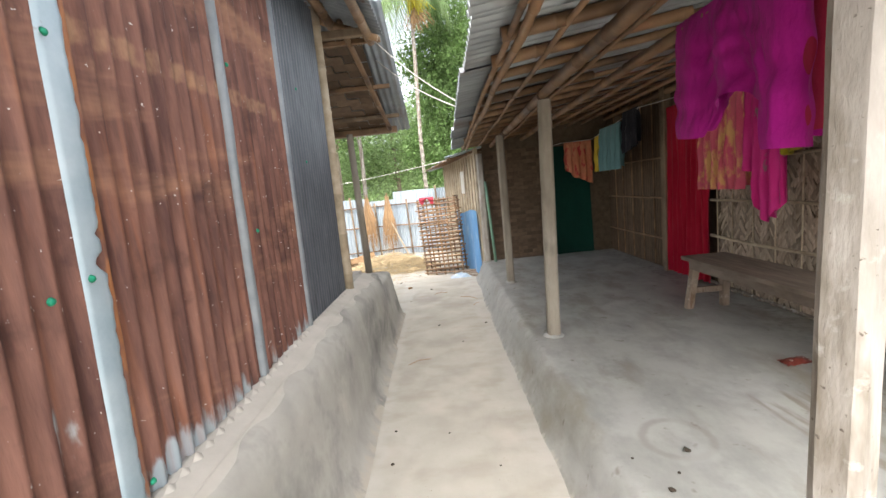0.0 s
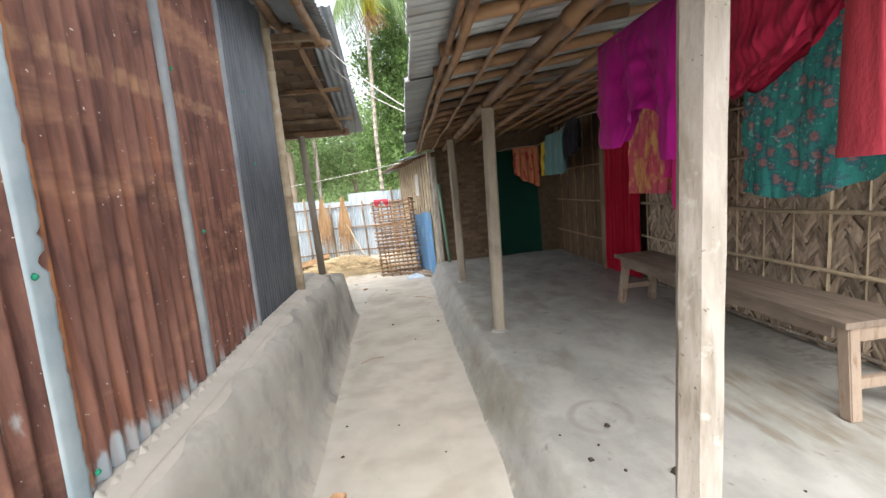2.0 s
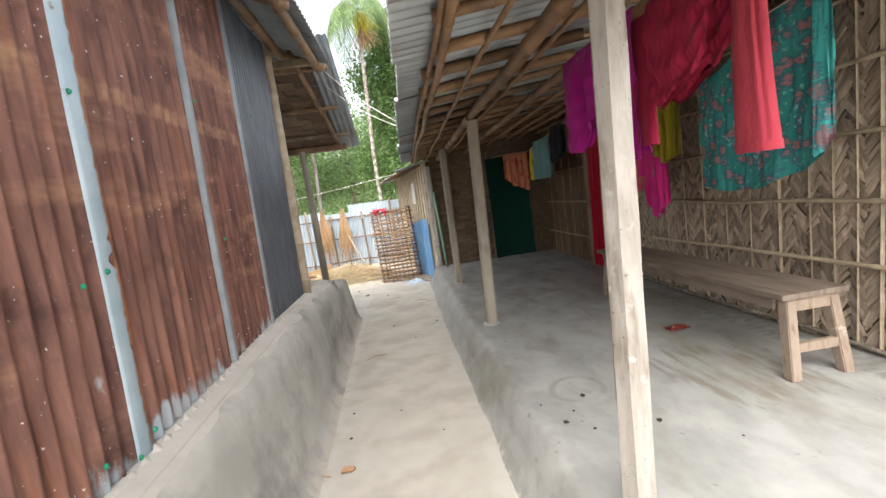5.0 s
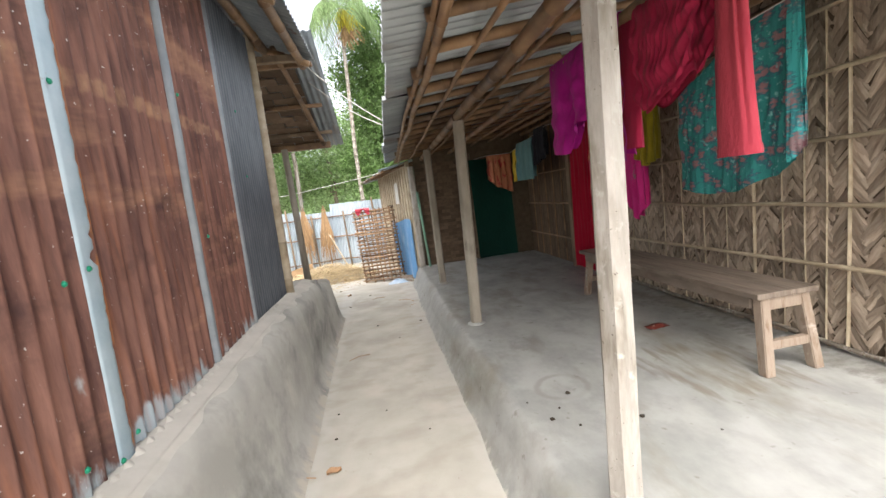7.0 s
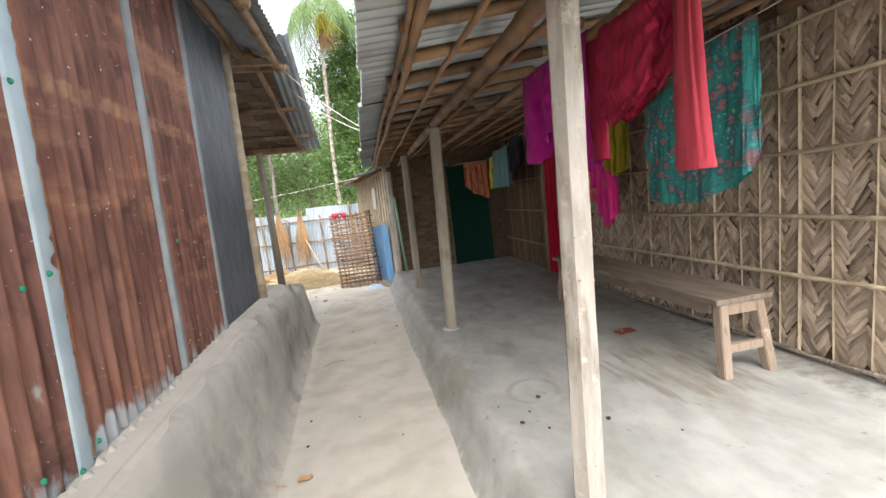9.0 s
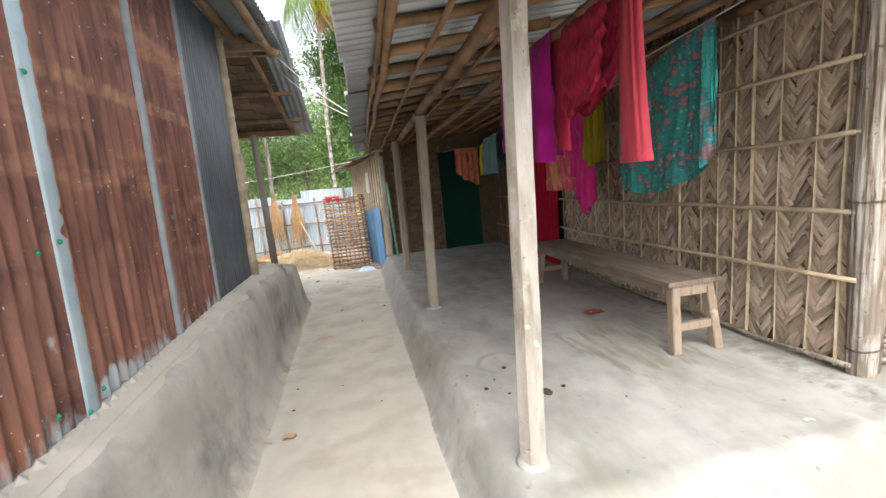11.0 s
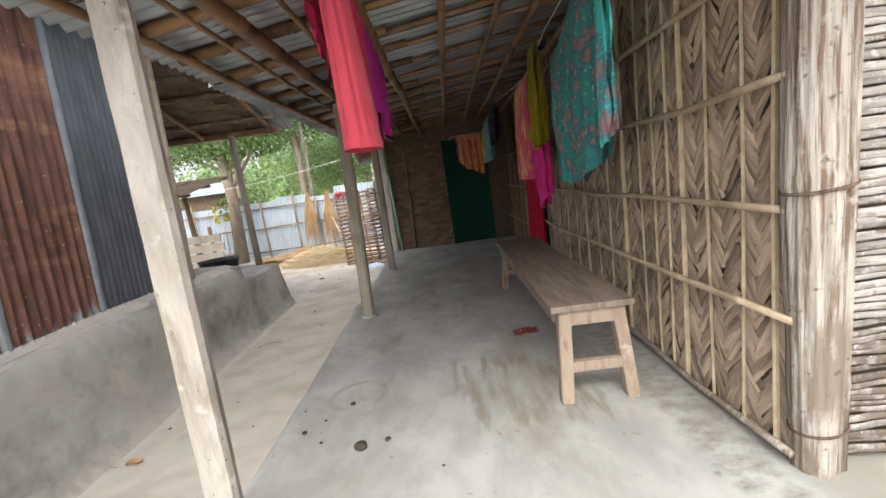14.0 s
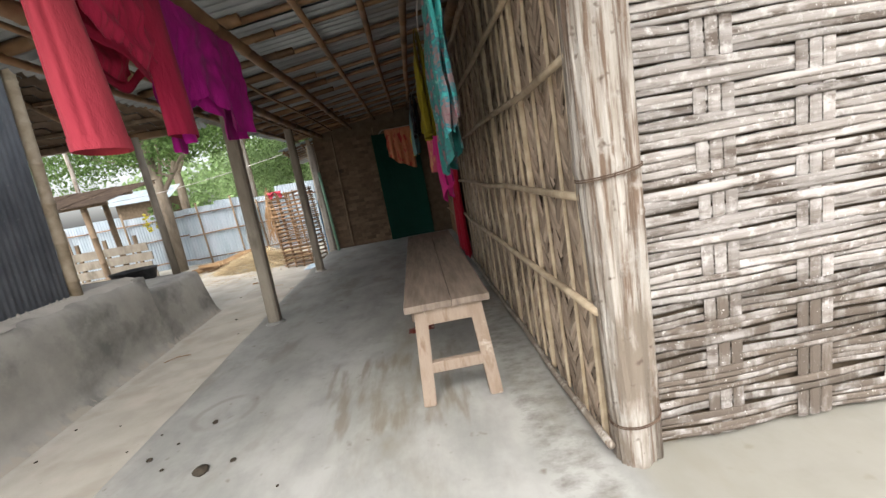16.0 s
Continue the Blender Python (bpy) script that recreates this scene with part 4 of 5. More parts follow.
def trouser_leg(u, v):
    q = 2 * math.pi * u
    wide, deep = 0.052 + 0.026 * v ** 1.3, 0.026 + 0.026 * v
    fold = 1 + 0.10 * math.sin(3 * q + 1.2 * v) * (0.9 - 0.5 * v) + 0.22 * math.exp(-((q - 3.7 - 0.2 * v) / 0.16) ** 2) * (1.1 - v) - 0.30 * math.exp(-((q - 4.0 - 0.15 * v) / 0.12) ** 2) * (1.1 - v) - 0.22 * math.exp(-((q - 5.1) / 0.14) ** 2) * (1.1 - 0.8 * v)
    fold += 0.05 * noise.noise(Vector((math.cos(q) * 2, math.sin(q) * 2, v * 3)))
    return Vector((1.345 + 0.03 * v + deep * fold * math.cos(q), 0.825 + wide * fold * math.sin(q) + 0.012 * math.sin(2 * v), 2.19 - 0.732 * v))


part("leg", grid(trouser_leg, 110, 40), CORAL, leg_cloth, "", True)
part("hem", grid(lambda u, v: trouser_leg(u, 0.955 + 0.045 * v) + Vector((math.cos(2 * math.pi * u), math.sin(2 * math.pi * u), 0)) * 0.0025, 40, 2), CORAL, leg_cloth, "stitched coral hem", True)
hang("teal_sari", TEAL, "y", 2.36, 1.52, 2.38, steps((0, 2.26), (0.15, 2.25), (1, 2.0)), steps((0, 1.375), (0.12, 1.32), (0.45, 1.235), (0.7, 1.225), (1, 1.265)), "teal floral cloth hanging before the mat wall", "cloth",
     folds=2.2, amp=0.012, seed=4)
hang("teal_border", TEAL_EDGE, "y", 2.345, 1.45, 1.53, flat(2.26), steps((0, 1.435), (1, 1.39)), "bright teal border of the folded floral cloth", "cloth", folds=1, amp=0.008, seed=5, nu=8, thick=0.012)
hang("olive_scarf", OLIVE, "y", 2.33, 2.62, 2.86, flat(2.2), steps((0, 1.52), (0.5, 1.48), (1, 1.56)), "olive yellow scarf hanging on a line", "scarf", folds=3, amp=0.025, seed=6, nu=24)
hang("rose_scarf", ROSE, "y", 2.38, 3.22, 3.78, flat(2.1), flat(1.25), "rose and gold printed scarf hanging on a line", "scarf", folds=6, amp=0.02, seed=7)
hang("pink_scarf", PINK, "y", 2.40, 2.90, 3.24, flat(2.1), steps((0, 1.14), (0.3, 1.0), (0.55, 1.08), (0.8, 1.38), (1, 1.4)), "hot pink scarf trailing to a point", "scarf", folds=4, amp=0.02, seed=8, nu=28)
hang("red_curtain", CURTAIN, "y", 2.60, 4.03, 4.78, flat(2.14), flat(0.275), "dark red curtain closing the doorway", "curtain", folds=8, amp=0.018, seed=9, two=False)
hang("orange_cloth", ORANGE, "x", 6.2, 1.84, 2.24, flat(1.99), steps((0, 1.58), (0.4, 1.46), (1, 1.36)), "faded orange checked cloth on the far line", "cloth", folds=4, amp=0.03, seed=10, nu=28)
hang("yellow_cloth", YELLOW, "y", 2.26, 5.92, 6.06, flat(2.02), flat(1.52), "yellow cloth on the far line", "cloth", folds=2, amp=0.02, seed=11, nu=14)
hang("grey_teal_cloth", SEA, "y", 2.27, 5.22, 5.9, flat(2.1), flat(1.52), "grey teal cloth on the far line", "cloth", folds=5, amp=0.02, seed=12, nu=28)
hang("black_cloth", BLACK, "y", 2.30, 4.82, 5.2, flat(2.2), steps((0, 1.78), (1, 1.7)), "black cloth hanging near the doorway", "cloth", folds=3, amp=0.02, seed=13, nu=20)
line1 = thing("washing_line", (2.34, 3.0, 2.1), "thin rope washing line along the mat wall", "rope")
part("rope", one_tube([(2.36, 1.2, 2.28), (2.34, 2.4, 2.19), (2.38, 3.3, 2.1), (2.3, 4.8, 2.18), (2.25, 6.2, 2.0), (1.8, 6.2, 1.99), (1.72, 6.66, 1.99)], 0.004, 5), WIRE, line1)
dpost = thing("door_post", (2.62, 4.85, 0.25), "dark wooden door post beside the curtain", "post")
part("jamb", one_box((2.57, 4.78, 0.25), (2.66, 4.87, 2.40), 0.01), OLD_WOOD, dpost)

# ---- far end of the veranda ----
setting("wall_far_mat", one_box((0.66, 6.64, 0.25), (2.70, 6.68, 2.45), 0.0), MAT_BACK, "dark woven mat wall closing the veranda")
rng = random.Random(17)
weave = []
for r in range(30):
    for c in range(8):
        x0 = 0.68 + c * 0.15 + (0.075 if r % 2 else 0)
        z0 = 0.27 + r * 0.058
        d = 0.006 + 0.004 * ((r + c) % 2) + rng.random() * 0.003
        weave.append(([(x0, 6.64 - d, z0), (x0 + 0.147, 6.64 - d - 0.004, z0), (x0 + 0.147, 6.64 - d - 0.004, z0 + 0.054), (x0, 6.64 - d, z0 + 0.054)], [(0, 1, 2, 3)]))
far_mat = thing("mat_screen", (1.2, 6.6, 0.25), "brown woven bamboo mat screen at the veranda's end", "screen")
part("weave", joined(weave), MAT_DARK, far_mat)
for x in (0.95, 1.62):
    part("batten", one_tube([(x, 6.61, 0.26), (x + 0.02, 6.61, 2.1)], 0.012, 6), OLD_WOOD, far_mat)
gs = thing("green_sheet", (2.05, 6.5, 0.25), "dark green sheet leaning in the far corner", "sheet")
part("panel", grid(lambda u, v: Vector((1.62 + 0.72 * u - 0.02 * v, 6.52 + 0.08 * math.sin(2.4 * u) + 0.02 * v, 0.26 + 1.72 * v)), 16, 10), DARKGREEN, gs, "", True)

# ---- yard ----


def leaf_mat(name, c1, c2, share=0.4):
    m = mat(name, c1, c2, 3.0, 0.55, island=0.4, bump=0.0, spec=0.35)
    n, l = m.node_tree.nodes, m.node_tree.links
    bsdf, out = n["Principled BSDF"], n["Material Output"]
    tr, mx = n.new("ShaderNodeBsdfTranslucent"), n.new("ShaderNodeMixShader")
    l.new(bsdf.inputs["Base Color"].links[0].from_socket, tr.inputs["Color"])
    mx.inputs["Fac"].default_value = share
    l.new(bsdf.outputs["BSDF"], mx.inputs[1])
    l.new(tr.outputs["BSDF"], mx.inputs[2])
    l.new(mx.outputs["Shader"], out.inputs["Surface"])
    return m


LEAF = leaf_mat("tree_leaf", (0.10, 0.175, 0.05), (0.17, 0.265, 0.09), 0.5)
# paler leaf colour, with haze and sun on far trees put into it
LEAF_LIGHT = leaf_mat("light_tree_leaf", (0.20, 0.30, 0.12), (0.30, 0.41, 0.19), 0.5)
LEAF_YELLOW = leaf_mat("yellow_leaf", (0.45, 0.38, 0.03), (0.55, 0.48, 0.07))
HAY = mat("hay_straw", (0.36, 0.27, 0.15), (0.50, 0.40, 0.25), 6.0, 0.8, island=0.35, bump=0.0)
DRYFROND = mat("dry_frond", (0.22, 0.13, 0.065), (0.33, 0.21, 0.11), 6.0, 0.85, island=0.3, bump=0.0)
DEBRIS = mat("dark_debris", (0.035, 0.028, 0.02), (0.07, 0.055, 0.04), 30.0, 0.9, bump=0.3)
DRYLEAF = mat("dry_leaf", (0.30, 0.17, 0.09), (0.40, 0.25, 0.14), 20.0, 0.8, bump=0.2)
WRAP = mat("wrapper_foil", (0.12, 0.02, 0.015), (0.20, 0.05, 0.035), 30.0, 0.45, c3=(0.5, 0.42, 0.36), s3=25.0, t3=(0.6, 0.64), bump=0.3)
METAL_DARK = mat("sooty_metal", (0.03, 0.03, 0.032), (0.07, 0.07, 0.07), 8.0, 0.6, c3=(0.14, 0.13, 0.12), s3=4.0, bump=0.2, metal=0.3)
GREEN_PAINT = mat("faded_green_paint", (0.16, 0.30, 0.22), (0.22, 0.37, 0.28), 10.0, 0.7, c3=(0.25, 0.22, 0.17), s3=5.0, bump=0.2)
WHITE_CLOTH = cloth_mat("off_white_rag", (0.6, 0.58, 0.54), (0.68, 0.66, 0.62))

FY = 10.3
fence = thing("tin_fence", (-2.0, FY, GZ), "pale corrugated tin fence on bamboo rails", "fence")
x, i = -8.2, 0
rng = random.Random(31)
while x < 1.2:
    top = 1.40 + rng.uniform(-0.04, 0.10) + (0.10 if x > -2.0 else 0.0)
    bm = tin((x, FY + 0.02 * (i % 2), top), (1, 0, 0), (0, 0, -1), 0.80, top + 0.03, 0.0667, 0.009, 2, 0.02, 80 + i)
    part("fence_sheet", bm, FENCE_TIN, fence, "", True)
    x += 0.765
    i += 1
for z in (0.12, 0.72, 1.22):
    for xa, xb in ((-8.2, -3.6), (-3.6, 1.3)):
        pts = [(xa + (xb - xa) * k / 6, FY - 0.045, z + rng.uniform(-0.03, 0.03)) for k in range(7)]
        part("rail", one_tube(pts, 0.018, 6, knots=0.5), BAMBOO, fence, "", True)
for xx in (-6.4, -5.0, -3.2, -2.35, -1.75, -0.95, -0.2):
    part("fence_post", one_tube([(xx, FY - 0.09, GZ - 0.05), (xx - 0.04, FY - 0.08, 1.5 + rng.uniform(-0.2, 0.15))], 0.024, 7, knots=0.45), OLD_WOOD, fence, "", True)


def blades(n, center, spread, length, width, seed, droop=0.0, flat=0.25):
    rng = random.Random(seed)
    out = []
    for _ in range(n):
        a = rng.uniform(0, 2 * math.pi)
        q = math.sqrt(rng.random())
        c = Vector((center[0] + spread[0] * q * math.cos(a), center[1] + spread[1] * q * math.sin(a), center[2]))
        c.z += spread[2] * max(0.0, 1 - q ** 1.6) * rng.uniform(0.5, 1.0)
        d = Vector((rng.uniform(-1, 1), rng.uniform(-1, 1), rng.uniform(-flat, flat))).normalized() * length * rng.uniform(0.5, 1.0)
        s = d.cross(Vector((0, 0, 1))).normalized() * width
        up = Vector((0, 0, width * 0.8))
        v = [c - d / 2 - s, c - d / 2 + s, c + up, c + d / 2 - up * droop]
        out.append(([tuple(c - d / 2 - s), tuple(c - d / 2 + s), tuple(c + d / 2 + s * 0.6), tuple(c + d / 2 - s * 0.6), tuple(c - d / 2 + up), tuple(c + d / 2 + up)],
                    [(0, 4, 5, 3), (4, 1, 2, 5)]))
    return joined(out)


hay = tagged(link("hay", blades(2600, (-1.25, 8.35, GZ), (0.95, 0.65, 0.36), 0.34, 0.004, 4), HAY), "loose golden straw heap on the yard", "straw", "", "stuff")
straw = tagged(link("straw", blades(500, (-1.7, 8.0, GZ + 0.004), (1.6, 1.3, 0.02), 0.2, 0.003, 5, flat=0.02), HAY), "scattered straw on the earth", "straw", "", "stuff")
heap = thing("bark_heap", (-2.35, 9.0, GZ), "brown heap of palm sheaths beside the straw", "heap")
for k in range(7):
    a = radians(18 + 6 * math.sin(k * 2.1))
    c = Vector((-2.4 + 0.06 * k, 8.85 + 0.06 * (k % 3), GZ + 0.03 + 0.045 * (k % 4)))
    d = Vector((math.cos(a), math.sin(a), 0.10))
    part("palm_sheath", grid(lambda u, v, c=c, d=d, k=k: c + d * (u - 0.5) * (1.3 - 0.08 * k) + Vector((-d.y, d.x, 0)) * (v - 0.5) * 0.24 * math.sin(math.pi * (0.15 + 0.7 * u))
              + Vector((0, 0, 0.07 * math.sin(math.pi * v) + 0.03 * math.sin(u * 5 + k))), 10, 5), DRYFROND, heap, "", True)
for k, xx in enumerate((-1.95, -1.45)):
    bundle = thing("frond_bundle", (xx, 10.1, GZ), "dry brown palm fronds hung on the fence", "fronds", "fronds on the fence")
    rng = random.Random(60 + k)
    out = []
    for _ in range(90):
        a = Vector((xx + rng.uniform(-0.05, 0.05), 10.14 - rng.uniform(0, 0.06), 1.42 + rng.uniform(-0.12, 0.08)))
        b = Vector((xx + rng.uniform(-0.22, 0.2), 10.10 - rng.uniform(0, 0.14), rng.uniform(0.1, 0.6)))
        mid = (a + b) / 2 + Vector((rng.uniform(-0.06, 0.1), -0.05, 0))
        w = Vector((0.009, 0, 0))
        out.append(([tuple(a - w * 0.4), tuple(a + w * 0.4), tuple(mid + w), tuple(mid - w), tuple(b + w * 0.2), tuple(b - w * 0.2)], [(0, 1, 2, 3), (3, 2, 4, 5)]))
    part("fronds", joined(out), DRYFROND, bundle)
    part("stalk", one_tube([(xx, 10.13, 1.55), (xx + 0.03, 10.06, 0.0)], 0.014, 6), DRYFROND, bundle)
pole = thing("leaning_pole", (-1.05, 9.6, GZ), "pale bamboo pole leaning on the fence", "pole")
part("stem", one_tube([(-0.95, 9.5, GZ), (-1.5, 10.15, 1.05)], 0.018, 7, knots=0.4), BAMBOO_PALE, pole, "", True)

# bamboo cage
cage = thing("bamboo_cage", (-0.15, 7.35, GZ), "tall cage of tied bamboo slats standing in the yard", "cage")
CM = Matrix.Translation((-0.13, 7.28, GZ)) @ Matrix.Rotation(radians(-14), 4, "Z") @ Matrix.Rotation(radians(-2.5), 4, "Y")
rng = random.Random(13)
for k in range(19):
    z = 0.05 + k * 0.073
    for yy, ww in ((0.0, 0.36), (0.34, 0.36)):
        bm = one_tube([(-ww + rng.uniform(-0.03, 0.01), yy + rng.uniform(-0.008, 0.008), z + rng.uniform(-0.014, 0.014)), (ww + rng.uniform(-0.01, 0.03), yy, z + rng.uniform(-0.014, 0.014))], 0.017, 6, squash=0.8)
        bmesh.ops.transform(bm, matrix=CM, verts=bm.verts)
        part("slat", bm, BAMBOO, cage)
    for xx in (0.34, -0.34):
        bm = one_tube([(xx, -0.02, z + 0.03), (xx, 0.37, z + 0.03)], 0.011, 6)
        bmesh.ops.transform(bm, matrix=CM, verts=bm.verts)
        part("slat", bm, BAMBOO, cage)
for xx in (-0.34, -0.17, 0.0, 0.17, 0.34):
    for yy in (0.016, 0.324):
        bm = one_tube([(xx, yy, 0.0), (xx + rng.uniform(-0.015, 0.015), yy, 1.40)], 0.014, 6, knots=0.4)
        bmesh.ops.transform(bm, matrix=CM, verts=bm.verts)
        part("upright", bm, BAMBOO, cage)
rag = thing("red_rag", (-0.38, 7.25, 1.2), "faded red rag over the cage's top rail", "rag")
part("cloth", grid(lambda u, v: Vector((-0.47 + 0.26 * u, 7.33 - 0.03 - 0.035 * math.sin(math.pi * min(1, v * 1.5)) - 0.06 * u, 1.385 - 0.13 * v * (0.6 + 0.4 * math.sin(u * 9)))), 14, 6), CORAL, rag, "", True)
junk = thing("blue_plastic_sack", (0.15, 6.95, GZ), "crumpled blue and white plastic sack on the earth", "sack")
part("sack", grid(lambda u, v: Vector((-0.04 + 0.36 * u, 6.86 + 0.2 * v, GZ + 0.005 + 0.09 * math.sin(math.pi * u) * math.sin(math.pi * v) * (0.7 + 0.6 * noise.noise(Vector((u * 6, v * 6, 0)))))), 20, 14),
     mat("sack_plastic", (0.30, 0.40, 0.52), (0.48, 0.54, 0.60), 14.0, 0.5, bump=0.5, bscale=30), junk, "", True)
for k in range(4):
    board = thing("wood_offcut", (0.35, 6.95, GZ), "short rough board lying on the earth", "board", "boards by the veranda")
    m = Matrix.Translation((0.34 + 0.04 * k, 6.95 + 0.09 * k, GZ + 0.02 + 0.022 * (k % 3))) @ Matrix.Rotation(radians(-50 + 14 * k), 4, "Z") @ Matrix.Rotation(radians(4 * (k % 2)), 4, "Y")
    part("plank", one_box((-0.22, -0.03, -0.01), (0.22, 0.03, 0.01), 0.003, m), WOOD_LEG, board)

# house beyond the veranda
LW = Matrix.Translation((0.56, 6.70, 0)) @ Matrix.Rotation(radians(10.5), 4, "Z")
setting("wall_lane_far", one_box((-0.03, 0.0, GZ), (0.03, 2.9, 2.1), 0.0, LW), PALE_WALL, "pale mud wall of the house beyond the veranda")
setting("wall_lane_end", one_box((0.05, 9.55, GZ), (6.0, 9.6, 1.9), 0.0), PALE_WALL, "end wall of the house beyond")
slats = thing("lane_lattice", (0.45, 7.3, 1.0), "weathered bamboo strips over the pale lane wall", "lattice")
for k in range(14):
    bm = one_tube([(-0.042, 0.1 + k * 0.2, 0.98), (-0.042, 0.12 + k * 0.2, 2.0)], 0.011, 6)
    bmesh.ops.transform(bm, matrix=LW, verts=bm.verts)
    part("strip", bm, BAMBOO_PALE, slats)
tarp = thing("blue_tarp", (0.45, 7.4, GZ), "faded blue tarpaulin hung on the lane wall", "tarp")
part("sheet", grid(lambda u, v: LW @ Vector((-0.062 + 0.014 * math.sin(u * 22 + v) + 0.012 * noise.noise(Vector((u * 4, v * 3, 1))), 0.03 + 1.6 * u, 1.08 - 1.10 * v + 0.03 * math.sin(u * 7) - 0.05 * u)), 40, 14), BLUE_TARP, tarp, "", True)
low_roof = thing("low_roof", (0.6, 8.2, 1.95), "low tin and bamboo eave of the house beyond", "roof")
for k in range(4):
    part("roof_sheet", tin((0.06 - 0.13 * k, 7.5 + 0.74 * k, 2.0 - 0.02 * k), (0, -1, 0), (1, 0, 0.2), 0.80, 2.9, 0.0667, 0.009, 3, 0, 90 + k), ROOF_TIN if k else ZINC, low_roof, "", True)
for xx in (0.14, 0.45, 0.85):
    part("purlin", one_tube([(xx, 6.75, 1.965 + 0.2 * (xx - 0.1)), (xx - 0.52, 9.6, 1.95 + 0.2 * (xx - 0.1))], 0.022, 7, knots=0.4), BAMBOO, low_roof, "", True)
for k in range(8):
    yk = 6.8 + 0.36 * k
    part("rafter", one_tube([(0.10 - 0.17 * (yk - 6.8), yk, 1.955), (1.6, yk, 2.28)], 0.018, 6), BAMBOO, low_roof)
gp = thing("green_pole", (0.70, 6.52, 0.25), "faded green pole leaning by the end post", "pole")
part("stem", one_tube([(0.72, 6.50, 0.25), (0.66, 6.56, 1.55)], 0.022, 8), GREEN_PAINT, gp, "", True)
white = thing("white_rag", (0.40, 7.45, 1.5), "small off-white rag hanging on the lane wall", "rag")
part("cloth", grid(lambda u, v: LW @ Vector((-0.058 + 0.006 * math.sin(u * 8), 0.75 + 0.3 * u, 1.78 - 0.4 * v)), 10, 6), WHITE_CLOTH, white, "", True)

# shed, pallet, basin, hut
shed = thing("open_shed", (-3.7, 7.8, GZ), "dark low shed roof on bamboo posts", "shed")
for k in range(3):
    part("roof_sheet", tin((-5.4 + 0.78 * k, 7.0, 1.68), (1, 0, 0.02), (0, 1, 0.22), 0.80, 1.7, 0.0667, 0.009, 3, 0, 120 + k), SHED_TIN, shed, "", True)
for xx, yy in ((-3.45, 7.15), (-5.2, 7.15), (-3.62, 7.9)):
    part("shed_post", one_tube([(xx, yy, GZ), (xx - 0.05, yy, 1.68 + 0.22 * (yy - 7.0))], 0.05, 8, knots=0.45), OLD_WOOD, shed, "", True)
for yy in (7.1, 7.8, 8.55):
    part("purlin", one_tube([(-5.5, yy, 1.65 + 0.22 * (yy - 7.0)), (-3.05, yy, 1.66 + 0.22 * (yy - 7.0))], 0.03, 7), OLD_WOOD, shed, "", True)
pallet = thing("plank_screen", (-3.6, 7.6, GZ), "low screen of weathered grey planks", "screen")
for k in range(5):
    part("plank", one_box((-4.4, 7.58, 0.02 + 0.18 * k), (-2.95 + 0.05 * (k % 2), 7.605, 0.17 + 0.18 * k), 0.004), POST_DARK, pallet)
for xx in (-4.2, -3.7, -3.15):
    part("upright", one_box((xx - 0.03, 7.61, GZ), (xx + 0.03, 7.65, 1.05), 0.004), OLD_WOOD, pallet)
basin = thing("metal_basin", (-1.72, 5.28, 0.5), "sooty metal basin standing on the porch ledge", "basin")
bm = bmesh.new()
prof = [(0.0, 0.012), (0.20, 0.0), (0.235, 0.02), (0.26, 0.12), (0.275, 0.16), (0.285, 0.165), (0.26, 0.155), (0.225, 0.04), (0.0, 0.03)]
rings = []
for r, z in prof:
    rings.append([bm.verts.new((-1.72 + max(r, 0.001) * math.cos(2 * math.pi * i / 28), 5.27 + max(r, 0.001) * 0.9 * math.sin(2 * math.pi * i / 28), 0.5 + z)) for i in range(28)])
for p, q in zip(rings, rings[1:]):
    for i in range(28):
        bm.faces.new((p[i], p[(i + 1) % 28], q[(i + 1) % 28], q[i]))
part("bowl", bm, METAL_DARK, basin, "", True)
hut = thing("far_hut", (-6.2, 15.0, GZ), "distant hut with pale tin roof among the trees", "hut")
part("wall", one_box((-8.5, 15.2, GZ), (-6.7, 16.0, 2.0), 0.0), MAT_BACK, hut)
part("roof", tin((-8.8, 14.9, 1.95), (1, 0, 0), (0, 1, 0.5), 2.4, 1.0, 0.076, 0.01, 2, 0, 140), FENCE_TIN, hut, "", True)

# ropes across the lane
for k, (a, b, sag) in enumerate((((-0.55, 4.2, 2.83), (0.2, 3.6, 2.17), 0.05), ((-0.5, 3.72, 2.86), (0.2, 3.4, 2.17), 0.04), ((-4.6, 8.6, 1.75), (0.12, 6.9, 1.97), 0.10))):
    rope = thing("rope", ((a[0] + b[0]) / 2, (a[1] + b[1]) / 2, (a[2] + b[2]) / 2), "thin pale rope strung across the lane", "rope", "ropes over the lane")
    pts = [Vector(a).lerp(Vector(b), q / 12) - Vector((0, 0, sag * math.sin(math.pi * q / 12))) for q in range(13)]
    part("cord", one_tube(pts, 0.005, 5), WIRE, rope)

# ---- trees ----


